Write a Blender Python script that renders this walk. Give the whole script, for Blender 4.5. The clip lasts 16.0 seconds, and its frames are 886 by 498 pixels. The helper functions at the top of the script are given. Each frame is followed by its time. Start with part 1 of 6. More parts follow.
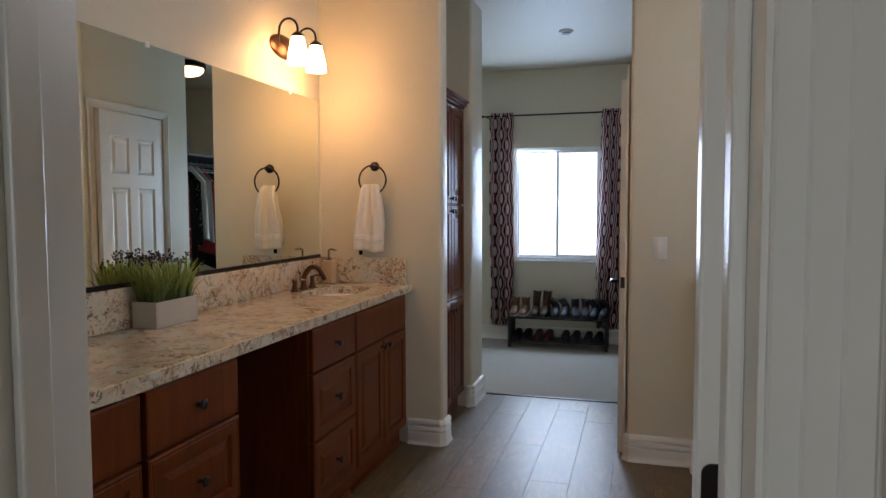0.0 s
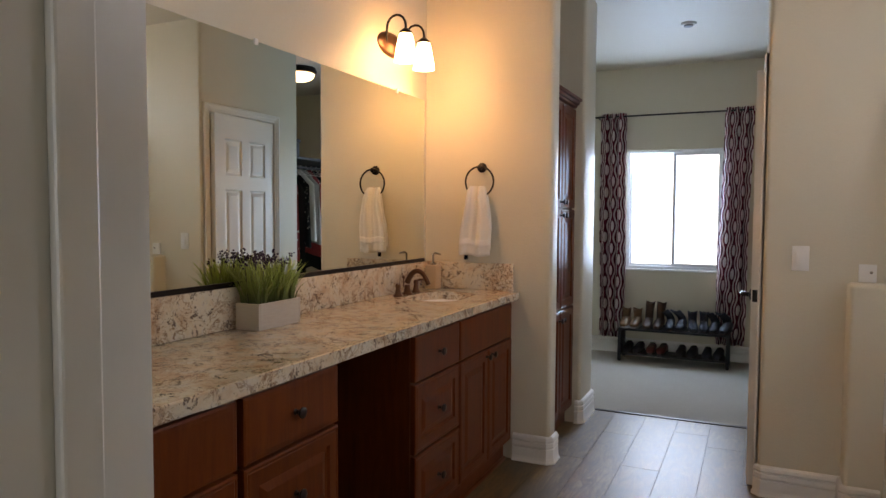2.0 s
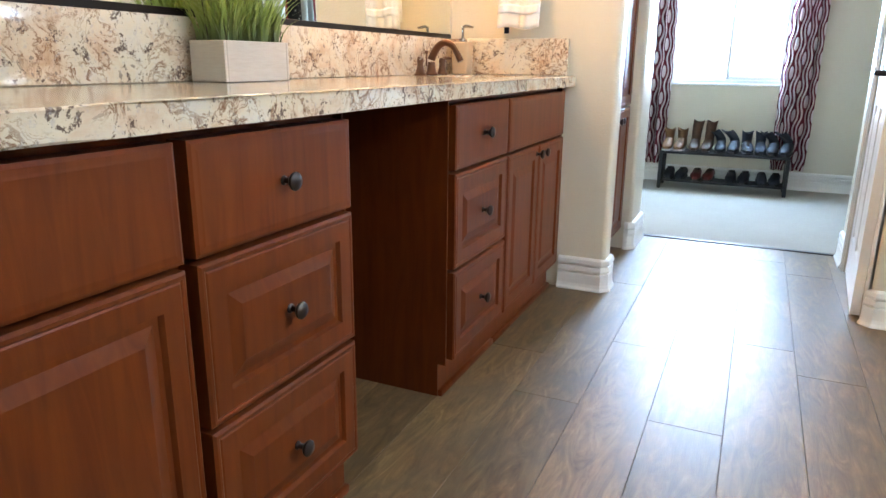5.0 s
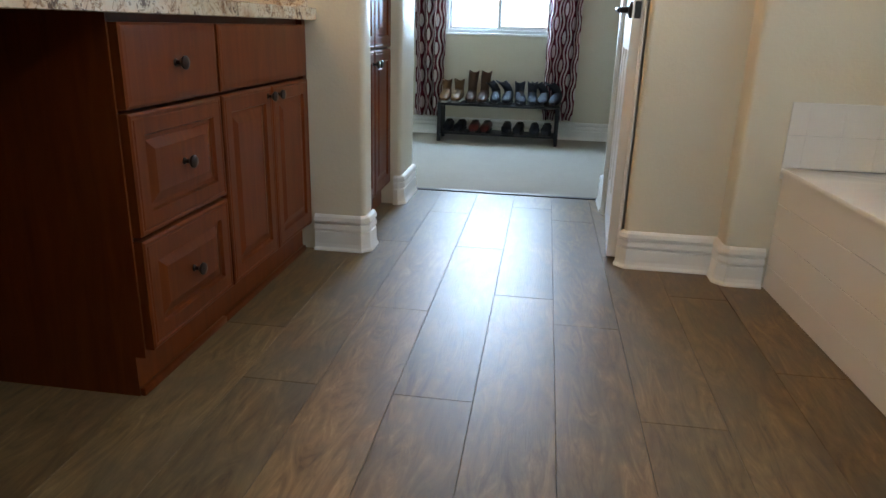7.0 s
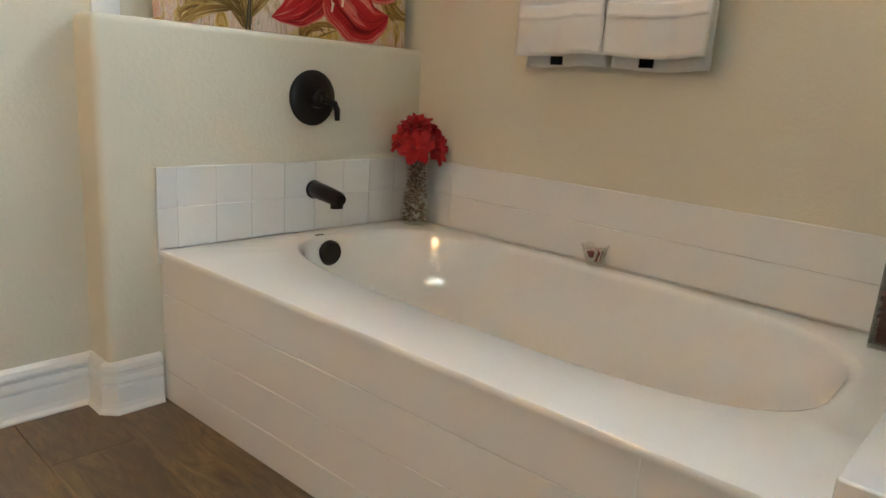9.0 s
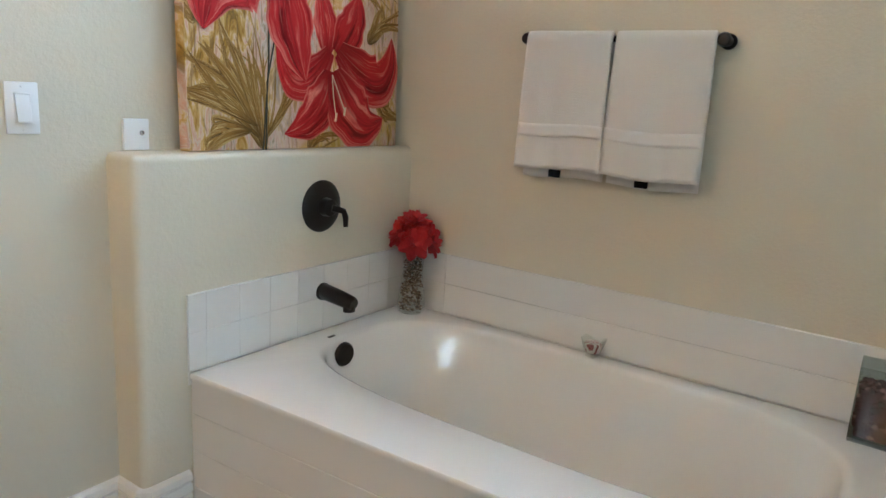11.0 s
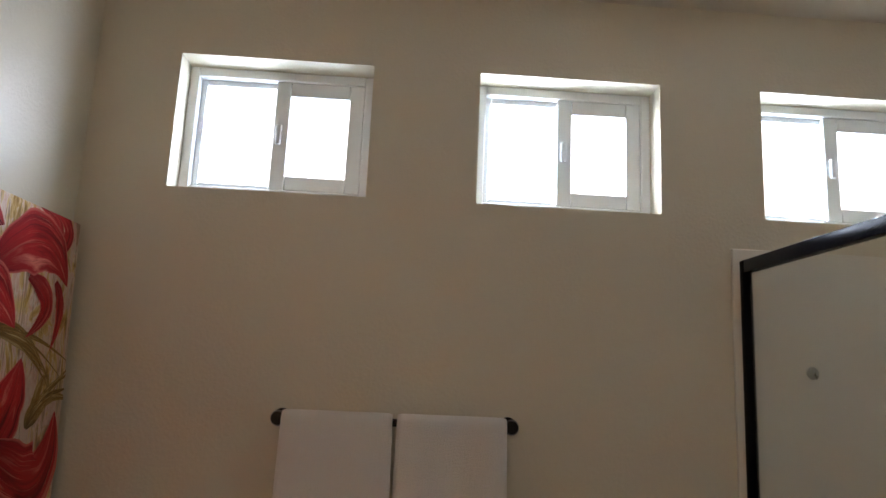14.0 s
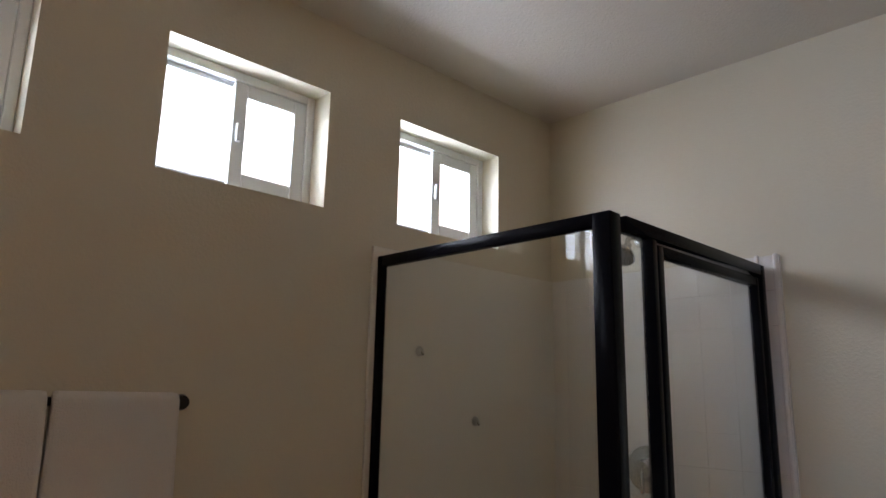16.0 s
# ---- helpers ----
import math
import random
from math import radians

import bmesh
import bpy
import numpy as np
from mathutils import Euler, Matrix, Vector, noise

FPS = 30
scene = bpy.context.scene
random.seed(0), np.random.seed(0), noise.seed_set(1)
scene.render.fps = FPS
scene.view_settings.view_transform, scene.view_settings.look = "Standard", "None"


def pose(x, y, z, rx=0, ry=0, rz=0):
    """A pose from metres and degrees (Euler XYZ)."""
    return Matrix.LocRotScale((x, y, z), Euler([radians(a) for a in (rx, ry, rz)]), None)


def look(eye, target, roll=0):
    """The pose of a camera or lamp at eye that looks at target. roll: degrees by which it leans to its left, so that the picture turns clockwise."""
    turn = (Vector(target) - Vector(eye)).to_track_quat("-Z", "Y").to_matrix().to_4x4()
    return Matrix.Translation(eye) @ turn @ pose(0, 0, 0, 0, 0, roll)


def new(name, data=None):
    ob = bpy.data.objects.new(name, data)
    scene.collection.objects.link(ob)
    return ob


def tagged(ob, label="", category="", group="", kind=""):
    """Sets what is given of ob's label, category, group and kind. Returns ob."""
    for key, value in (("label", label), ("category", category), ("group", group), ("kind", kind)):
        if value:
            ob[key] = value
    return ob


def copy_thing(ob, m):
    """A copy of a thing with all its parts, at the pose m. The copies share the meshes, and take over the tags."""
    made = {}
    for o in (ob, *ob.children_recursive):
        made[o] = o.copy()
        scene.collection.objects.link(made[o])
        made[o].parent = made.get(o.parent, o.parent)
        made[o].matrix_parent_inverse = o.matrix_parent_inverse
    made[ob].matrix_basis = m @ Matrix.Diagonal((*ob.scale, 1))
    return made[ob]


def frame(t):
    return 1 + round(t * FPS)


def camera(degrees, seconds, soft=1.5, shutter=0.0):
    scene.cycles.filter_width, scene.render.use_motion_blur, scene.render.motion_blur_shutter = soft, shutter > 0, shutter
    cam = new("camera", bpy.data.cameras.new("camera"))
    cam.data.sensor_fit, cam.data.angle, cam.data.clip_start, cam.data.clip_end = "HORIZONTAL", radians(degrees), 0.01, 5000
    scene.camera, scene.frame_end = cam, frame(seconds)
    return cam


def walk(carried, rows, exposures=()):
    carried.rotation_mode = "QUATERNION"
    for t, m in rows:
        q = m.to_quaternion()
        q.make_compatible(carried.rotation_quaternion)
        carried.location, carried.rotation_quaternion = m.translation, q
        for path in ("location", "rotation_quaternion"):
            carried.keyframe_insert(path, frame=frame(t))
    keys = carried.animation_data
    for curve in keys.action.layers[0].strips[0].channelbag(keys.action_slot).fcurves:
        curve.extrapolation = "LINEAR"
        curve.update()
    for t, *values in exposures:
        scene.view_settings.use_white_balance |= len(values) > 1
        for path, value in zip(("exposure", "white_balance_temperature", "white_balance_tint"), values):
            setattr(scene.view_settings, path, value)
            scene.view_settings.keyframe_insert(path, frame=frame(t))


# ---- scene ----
cam = camera(66.4, 16.0)
PATH = [
    (0, (0.215, 0.003, 1.359), (-0.338, 1.921, 1.239), -0.2),
    (0.5, (0.291, -0.042, 1.357), (-0.381, 1.838, 1.243), -0.2),
    (1, (0.284, -0.018, 1.349), (-0.476, 1.829, 1.24), -0.1),
    (1.5, (0.197, 0.081, 1.346), (-0.612, 1.907, 1.243), 0.2),
    (2, (0.129, 0.162, 1.342), (-0.706, 1.976, 1.24), 0.3),
    (2.5, (0.073, 0.252, 1.326), (-0.78, 2.058, 1.222), 0.5),
    (3, (-0.045, 0.396, 1.284), (-0.879, 2.21, 1.171), 0.6),
    (3.5, (-0.142, 0.504, 1.244), (-0.945, 2.298, 0.874), 0.7),
    (4, (-0.274, 0.658, 1.161), (-1.072, 2.43, 0.688), 0.7),
    (4.2, (-0.313, 0.703, 1.123), (-1.117, 2.47, 0.641), 0.8),
    (6.3, (-0.301, 0.94, 0.856), (-0.994, 2.704, 0.216), 1.3),
    (6.5, (-0.277, 1.02, 0.864), (-0.853, 2.824, 0.221), 1.5),
    (7, (-0.178, 1.128, 0.877), (-0.438, 3.01, 0.251), 1.7),
    (7.5, (-0.109, 1.252, 0.866), (0.102, 3.145, 0.255), 2.3),
    (8, (-0.114, 1.405, 0.913), (0.687, 3.156, 0.372), 3.2),
    (8.5, (-0.126, 1.606, 0.922), (1.052, 3.149, 0.437), 3.8),
    (8.7, (-0.125, 1.7, 0.915), (1.192, 3.129, 0.443), 4.0),
    (10.8, (-0.401, 2.069, 1.216), (1.218, 3.148, 0.753), 3.8),
    (11, (-0.41, 2.047, 1.225), (1.208, 3.141, 0.795), 3.7),
    (11.5, (-0.433, 2.147, 1.254), (1.227, 3.249, 1.085), 3.6),
    (12, (-0.39, 2.281, 1.355), (1.261, 3.404, 1.478), 3.3),
    (12.5, (-0.369, 2.42, 1.452), (1.277, 3.53, 1.695), 3.2),
    (13, (-0.338, 2.554, 1.51), (1.409, 3.491, 1.777), 3.2),
    (13.5, (-0.29, 2.677, 1.573), (1.643, 3.093, 1.876), 3.0),
    (14, (-0.206, 2.806, 1.565), (1.76, 2.706, 1.919), 2.6),
    (14.5, (-0.162, 2.923, 1.592), (1.738, 2.412, 1.952), 2.4),
    (15, (-0.154, 3.053, 1.511), (1.567, 2.124, 1.93), 1.7),
    (15.5, (-0.153, 3.17, 1.482), (1.407, 1.989, 1.9), 1.4),
    (16, (-0.111, 3.258, 1.464), (1.293, 1.896, 1.882), 1.2),
]
EXPOSURES = [
    (0.0, 0.22, 7850, 33), (0.5, 0.28, 7700, 31), (1.5, 0.35, 8200, 35), (2.5, 0.48, 8600, 37), (3.2, 0.58, 8000, 33), (3.5, 0.72, 7500, 28), (4.0, 1.85, 7200, 29), (5.2, 2.3, 7050, 25), (6.3, 2.8, 7050, 23), (6.5, 2.65, 7050, 23),
    (6.7, 2.05, 7200, 24), (7.0, 1.2, 7550, 24), (7.5, 0.95, 7950, 30), (8.0, 1.38, 7900, 30), (8.5, 1.62, 7450, 21), (10.8, 1.72, 6050, 18),
    (11.5, 1.62, 6300, 22), (12.0, 1.52, 6550, 26), (12.5, 1.05, 6800, 28), (13.2, 0.53, 7000, 30), (14.0, 0.27, 7100, 31), (14.5, 0.1, 7200, 31), (15.2, -0.1, 7350, 31), (16.0, -0.26, 7500, 34),
]
walk(cam, [(t, look(eye, target, roll)) for t, eye, target, roll in PATH], EXPOSURES)


# ---------------- light ----------------
world = bpy.data.worlds.new("sky")
scene.world = world
world.use_nodes = True
wn = world.node_tree
sky = wn.nodes.new("ShaderNodeTexSky")
sky.sky_type, sky.sun_disc = "NISHITA", False
sky.sun_elevation, sky.sun_rotation = radians(52), radians(200)
wn.links.new(sky.outputs[0], wn.nodes["Background"].inputs[0])
wn.nodes["Background"].inputs[1].default_value = 0.12

sun = new("sun", bpy.data.lights.new("sun", "SUN"))
sun.data.energy, sun.data.angle, sun.data.color = 1.2, radians(12), (1.0, 0.96, 0.9)
sun.matrix_world = look((0, 0, 10), (0.6, 1.4, 8))


def area(name, eye, target, w, h, power, color):
    lamp = bpy.data.lights.new(name, "AREA")
    lamp.shape, lamp.size, lamp.size_y, lamp.energy, lamp.color = "RECTANGLE", w, h, power, color
    ob = new(name, lamp)
    ob.matrix_world = look(eye, target)
    return ob


def point(name, at, power, color, radius):
    lamp = bpy.data.lights.new(name, "POINT")
    lamp.energy, lamp.color, lamp.shadow_soft_size = power, color, radius
    ob = new(name, lamp)
    ob.location = at
    return ob


DAY = (0.57, 0.80, 1.0)
WARM = (1.0, 0.60, 0.26)
area("closet_daylight", (-0.57, 6.99, 1.40), (-0.57, 4.0, 1.15), 0.84, 1.1, 50, (0.34, 0.65, 1.0))
for i, yc in enumerate((3.206, 2.361, 1.528)):
    area("bath_daylight", (1.81, yc, 2.25), (0.2, yc, 1.75), 0.5, 0.38, (9, 18, 16)[i], DAY)
# fill lamp added behind the camera, no window is known there
area("bedroom_fill", (-0.75, -3.02, 1.5), (-0.2, 0.5, 1.3), 1.7, 1.3, 19, (0.50, 0.81, 1.0))
for ys in (3.135, 3.335):
    point("sconce_bulb", (-1.446, ys, 2.112), 3.0, WARM, 0.022)
point("dome_bulb", (0.74, 5.6, 2.68), 9, (1.0, 0.8, 0.55), 0.06)


# ---------------- materials ----------------
def mat(name, color, rough=0.5, metal=0.0, spec=0.5, coat=0.0):
    m = bpy.data.materials.new(name)
    m.use_nodes = True
    b = m.node_tree.nodes["Principled BSDF"]
    b.inputs["Base Color"].default_value = (*color, 1)
    b.inputs["Roughness"].default_value = rough
    b.inputs["Metallic"].default_value = metal
    b.inputs["Specular IOR Level"].default_value = spec
    b.inputs["Coat Weight"].default_value = coat
    b.inputs["Coat Roughness"].default_value = 0.12
    return m


def node(m, kind, **values):
    n = m.node_tree.nodes.new(kind)
    for k, v in values.items():
        n.inputs[k.replace("_", " ")].default_value = v
    return n


def link(m, a, b):
    m.node_tree.links.new(a, b)


def bsdf(m):
    return m.node_tree.nodes["Principled BSDF"]


def place(m, scale=(1, 1, 1), what="Object"):
    tc = m.node_tree.nodes.new("ShaderNodeTexCoord")
    mp = m.node_tree.nodes.new("ShaderNodeMapping")
    mp.inputs["Scale"].default_value = scale
    link(m, tc.outputs[what], mp.inputs["Vector"])
    return mp.outputs["Vector"]


def world_place(m, scale=(1, 1, 1)):
    g = m.node_tree.nodes.new("ShaderNodeNewGeometry")
    mp = m.node_tree.nodes.new("ShaderNodeMapping")
    mp.inputs["Scale"].default_value = scale
    link(m, g.outputs["Position"], mp.inputs["Vector"])
    return mp.outputs["Vector"]


def ramp(m, fac, stops, hard=False):
    r = m.node_tree.nodes.new("ShaderNodeValToRGB")
    if hard:
        r.color_ramp.interpolation = "CONSTANT"
    while len(r.color_ramp.elements) < len(stops):
        r.color_ramp.elements.new(0.5)
    for e, (p, c) in zip(r.color_ramp.elements, stops):
        e.position, e.color = p, (*c, 1) if len(c) == 3 else c
    link(m, fac, r.inputs["Fac"])
    return r.outputs["Color"]


def noise_of(m, vec, scale, detail=4, rough=0.55, distortion=0.0):
    n = node(m, "ShaderNodeTexNoise", Scale=scale, Detail=detail, Roughness=rough, Distortion=distortion)
    link(m, vec, n.inputs["Vector"])
    return n.outputs["Fac"]


def mix(m, fac, a, b, blend="MIX"):
    n = m.node_tree.nodes.new("ShaderNodeMix")
    n.data_type, n.blend_type = "RGBA", blend
    for sock, v in ((n.inputs["Factor"], fac), (n.inputs["A"], a), (n.inputs["B"], b)):
        if isinstance(v, (int, float)):
            sock.default_value = v
        elif isinstance(v, tuple):
            sock.default_value = (*v, 1)
        else:
            link(m, v, sock)
    return n.outputs["Result"]


def bump(m, height, strength, distance=0.002):
    b = node(m, "ShaderNodeBump", Strength=strength, Distance=distance)
    link(m, height, b.inputs["Height"])
    link(m, b.outputs["Normal"], bsdf(m).inputs["Normal"])


def math_node(m, op, a, b=0.0, c=0.0):
    n = m.node_tree.nodes.new("ShaderNodeMath")
    n.operation = op
    for sock, v in zip(n.inputs, (a, b, c)):
        if isinstance(v, (int, float)):
            sock.default_value = v
        else:
            link(m, v, sock)
    return n.outputs[0]


def paint(name, color, rough, peel=0.35):
    m = mat(name, color, rough)
    v = world_place(m)
    big = noise_of(m, v, 1.3, 3)
    fine = noise_of(m, v, 95, 3, 0.6)
    blob = ramp(m, fine, [(0.42, (0, 0, 0)), (0.62, (1, 1, 1))])
    dark = tuple(c * 0.93 for c in color)
    link(m, mix(m, big, dark, color), bsdf(m).inputs["Base Color"])
    bump(m, blob, peel, 0.0016)
    return m


M_WALL = paint("wall_paint", (0.695, 0.635, 0.50), 0.40, 0.22)
bsdf(M_WALL).inputs["Specular IOR Level"].default_value = 0.45
M_CEIL = paint("ceiling_paint", (0.72, 0.655, 0.56), 0.5, 0.5)
M_TRIM = mat("white_trim_paint", (0.80, 0.78, 0.73), 0.32)
link(M_TRIM, mix(M_TRIM, noise_of(M_TRIM, world_place(M_TRIM), 6, 3), (0.76, 0.74, 0.69), (0.82, 0.80, 0.75)), bsdf(M_TRIM).inputs["Base Color"])
M_VINYL = mat("window_vinyl", (0.80, 0.83, 0.84), 0.35)


def cabinet_wood():
    m = mat("cherry_wood", (0.2, 0.06, 0.025), 0.36, spec=0.2, coat=0.06)
    v = world_place(m, (6, 6, 0.55))
    grain = noise_of(m, v, 5, 5, 0.55, 1.2)
    broad = noise_of(m, world_place(m), 2.2, 3)
    c = ramp(m, grain, [(0.25, (0.110, 0.021, 0.005)), (0.55, (0.168, 0.036, 0.007)), (0.85, (0.220, 0.052, 0.010))])
    c = mix(m, broad, c, mix(m, 0.5, c, (0.085, 0.020, 0.006)))
    link(m, c, bsdf(m).inputs["Base Color"])
    bump(m, grain, 0.08, 0.001)
    return m


M_WOOD = cabinet_wood()


def granite():
    m = mat("granite", (0.6, 0.52, 0.4), 0.12, coat=0.3)
    v = world_place(m)
    sw = node(m, "ShaderNodeTexNoise", Scale=6.0, Detail=5.0, Roughness=0.6)
    link(m, v, sw.inputs["Vector"])
    warp = mix(m, 0.14, v, sw.outputs["Color"], "ADD")
    cloud = noise_of(m, warp, 11, 6, 0.62)
    c = ramp(m, cloud, [(0.30, (0.50, 0.33, 0.20)), (0.42, (0.63, 0.49, 0.35)), (0.52, (0.66, 0.57, 0.42)), (0.64, (0.63, 0.58, 0.48)), (0.76, (0.68, 0.645, 0.56))])
    # brown veins, thin and broken
    line = math_node(m, "ABSOLUTE", math_node(m, "SUBTRACT", noise_of(m, warp, 13, 7, 0.66, 0.9), 0.5))
    gate = noise_of(m, v, 7, 4, 0.6)
    vein = math_node(m, "MULTIPLY", ramp(m, line, [(0.004, (0.95, 0.95, 0.95)), (0.030, (0, 0, 0))]), ramp(m, gate, [(0.40, (0, 0, 0)), (0.56, (1, 1, 1))]))
    c = mix(m, vein, c, (0.21, 0.095, 0.045))
    # dark crystals in clumps, and paler grey ones
    clump = noise_of(m, warp, 26, 5, 0.7)
    cell = node(m, "ShaderNodeTexVoronoi", Scale=170.0)
    link(m, mix(m, 0.012, warp, sw.outputs["Color"], "ADD"), cell.inputs["Vector"])
    pick = math_node(m, "ADD", math_node(m, "MULTIPLY", clump, 1.5), math_node(m, "MULTIPLY", noise_of(m, v, 120, 3, 0.7), 0.7))
    c = mix(m, ramp(m, math_node(m, "MULTIPLY", pick, 0.5), [(0.615, (0, 0, 0)), (0.650, (0.9, 0.9, 0.9))]), c, (0.085, 0.050, 0.040))
    c = mix(m, ramp(m, cell.outputs["Color"], [(0.10, (0.75, 0.75, 0.75)), (0.15, (0, 0, 0))]), c, (0.20, 0.155, 0.125))
    c = mix(m, ramp(m, noise_of(m, v, 75, 5, 0.7), [(0.58, (0, 0, 0)), (0.68, (0.6, 0.6, 0.6))]), c, (0.44, 0.40, 0.38))
    link(m, c, bsdf(m).inputs["Base Color"])
    return m


M_GRANITE = granite()


def plank_floor():
    m = mat("wood_look_plank", (0.16, 0.11, 0.07), 0.34, spec=0.5)
    info = m.node_tree.nodes.new("ShaderNodeObjectInfo")
    g = m.node_tree.nodes.new("ShaderNodeNewGeometry")
    off = m.node_tree.nodes.new("ShaderNodeCombineXYZ")
    link(m, math_node(m, "MULTIPLY", info.outputs["Random"], 7.0), off.inputs[0])
    link(m, math_node(m, "MULTIPLY", info.outputs["Random"], 31.0), off.inputs[2])
    add = m.node_tree.nodes.new("ShaderNodeVectorMath")
    link(m, g.outputs["Position"], add.inputs[0])
    link(m, off.outputs[0], add.inputs[1])
    mp = node(m, "ShaderNodeMapping", Scale=(4.2, 0.8, 1))
    link(m, add.outputs[0], mp.inputs["Vector"])
    grain = noise_of(m, mp.outputs[0], 4.5, 8, 0.70, 2.4)
    mp2 = node(m, "ShaderNodeMapping", Scale=(3, 1.6, 1))
    link(m, add.outputs[0], mp2.inputs["Vector"])
    patch = noise_of(m, mp2.outputs[0], 2.4, 4, 0.6, 0.6)
    c = ramp(m, grain, [(0.22, (0.055, 0.028, 0.011)), (0.42, (0.165, 0.097, 0.040)), (0.58, (0.255, 0.160, 0.070)), (0.80, (0.43, 0.30, 0.155))])
    c = mix(m, ramp(m, patch, [(0.42, (0, 0, 0)), (0.62, (0.9, 0.9, 0.9))]), c, mix(m, grain, (0.050, 0.031, 0.015), (0.26, 0.180, 0.098)))
    tone = math_node(m, "MULTIPLY_ADD", info.outputs["Random"], 0.30, 0.72)
    cc = m.node_tree.nodes.new("ShaderNodeCombineColor")
    for i in range(3):
        link(m, tone, cc.inputs[i])
    link(m, mix(m, 1.0, c, cc.outputs[0], "MULTIPLY"), bsdf(m).inputs["Base Color"])
    r = math_node(m, "MULTIPLY_ADD", grain, 0.24, 0.27)
    link(m, r, bsdf(m).inputs["Roughness"])
    mp3 = node(m, "ShaderNodeMapping", Scale=(26, 1.3, 1))
    link(m, add.outputs[0], mp3.inputs["Vector"])
    pores = noise_of(m, mp3.outputs[0], 4, 4, 0.6, 1.5)
    bump(m, math_node(m, "ADD", grain, math_node(m, "MULTIPLY", pores, 0.8)), 0.38, 0.0016)
    return m


M_PLANK = plank_floor()
M_GROUT = mat("dark_joint", (0.075, 0.055, 0.038), 0.8)


def carpet():
    m = mat("beige_carpet", (0.42, 0.37, 0.31), 0.95, spec=0.1)
    v = world_place(m)
    f = noise_of(m, v, 160, 3, 0.7)
    b = noise_of(m, v, 5, 3)
    c = mix(m, f, (0.33, 0.29, 0.24), (0.50, 0.45, 0.38))
    link(m, mix(m, b, c, mix(m, 0.3, c, (0.3, 0.26, 0.22))), bsdf(m).inputs["Base Color"])
    bump(m, f, 0.8, 0.006)
    return m


M_CARPET = carpet()
M_BRONZE = mat("oil_rubbed_bronze", (0.014, 0.010, 0.009), 0.32, 0.5)
M_KNOB = mat("dark_pewter_knob", (0.045, 0.036, 0.032), 0.36, 0.75)
# lit copy of the bronze: lamp light put into a paler, redder colour
M_BRONZE_LIT = mat("lit_bronze", (0.13, 0.065, 0.038), 0.32, 0.85)
M_BLACK = mat("black_enamel_frame", (0.004, 0.004, 0.006), 0.24, spec=0.07)
M_TUB = mat("white_acrylic", (0.80, 0.78, 0.74), 0.13, coat=0.4)
M_TILE = mat("white_glazed_tile", (0.78, 0.76, 0.72), 0.11, coat=0.3)
bump(M_TILE, noise_of(M_TILE, world_place(M_TILE), 14, 2), 0.05, 0.004)
M_TGROUT = mat("pale_grout", (0.775, 0.755, 0.71), 0.4)
M_PORC = mat("sink_porcelain", (0.84, 0.81, 0.75), 0.1, coat=0.5)
M_PLASTIC = mat("white_plastic", (0.82, 0.81, 0.78), 0.35)

M_MIRROR = mat("mirror_silver", (0.82, 0.86, 0.79), 0.0, 1.0)
M_GLASS = mat("clear_glass", (1, 1, 1), 0.0)
bsdf(M_GLASS).inputs["Transmission Weight"].default_value = 1.0
bsdf(M_GLASS).inputs["IOR"].default_value = 1.45


def thin_glass(name, tint, gloss):
    m = bpy.data.materials.new(name)
    m.use_nodes = True
    nt = m.node_tree
    nt.nodes.remove(nt.nodes["Principled BSDF"])
    t = nt.nodes.new("ShaderNodeBsdfTransparent")
    t.inputs[0].default_value = (*tint, 1)
    g = nt.nodes.new("ShaderNodeBsdfGlossy")
    g.inputs["Roughness"].default_value = 0.01
    fr = nt.nodes.new("ShaderNodeLayerWeight")
    fr.inputs[0].default_value = 0.5
    mul = math_node(m, "MULTIPLY_ADD", math_node(m, "POWER", fr.outputs["Facing"], 4.0), 0.8 * gloss, 0.05 * gloss)
    mx = nt.nodes.new("ShaderNodeMixShader")
    link(m, mul, mx.inputs[0])
    link(m, t.outputs[0], mx.inputs[1])
    link(m, g.outputs[0], mx.inputs[2])
    link(m, mx.outputs[0], nt.nodes["Material Output"].inputs[0])
    return m


M_PANE = thin_glass("window_pane_glass", (0.96, 0.98, 0.97), 1.0)
M_SHOWER_GLASS = thin_glass("shower_glass", (0.965, 0.97, 0.945), 0.9)


# ---------------- building helpers ----------------
def mesh_of(name, bm, material):
    me = bpy.data.meshes.new(name)
    bm.normal_update()
    bm.to_mesh(me)
    bm.free()
    mats = material if isinstance(material, (list, tuple)) else [material]
    for m in mats:
        me.materials.append(m)
    return me


def smooth(ob, angle=40):
    for p in ob.data.polygons:
        p.use_smooth = True
    ob.data.set_sharp_from_angle(angle=radians(angle))
    return ob


def thing(name, at, label, category, group="", kind=""):
    ob = new(name)
    ob.location = at
    ob.empty_display_size = 0.05
    return tagged(ob, label, category, group, kind)


def origin(ob):
    v = Vector((0, 0, 0))
    while ob:
        v += ob.location
        ob = ob.parent
    return v


def part(name, bm, material, parent, label="", soft=True):
    """One mesh, built at its true place, as a part of a thing."""
    o = origin(parent)
    bmesh.ops.translate(bm, verts=bm.verts, vec=-o)
    ob = new(name, mesh_of(name, bm, material))
    ob.parent = parent
    if soft:
        smooth(ob)
    return tagged(ob, label)


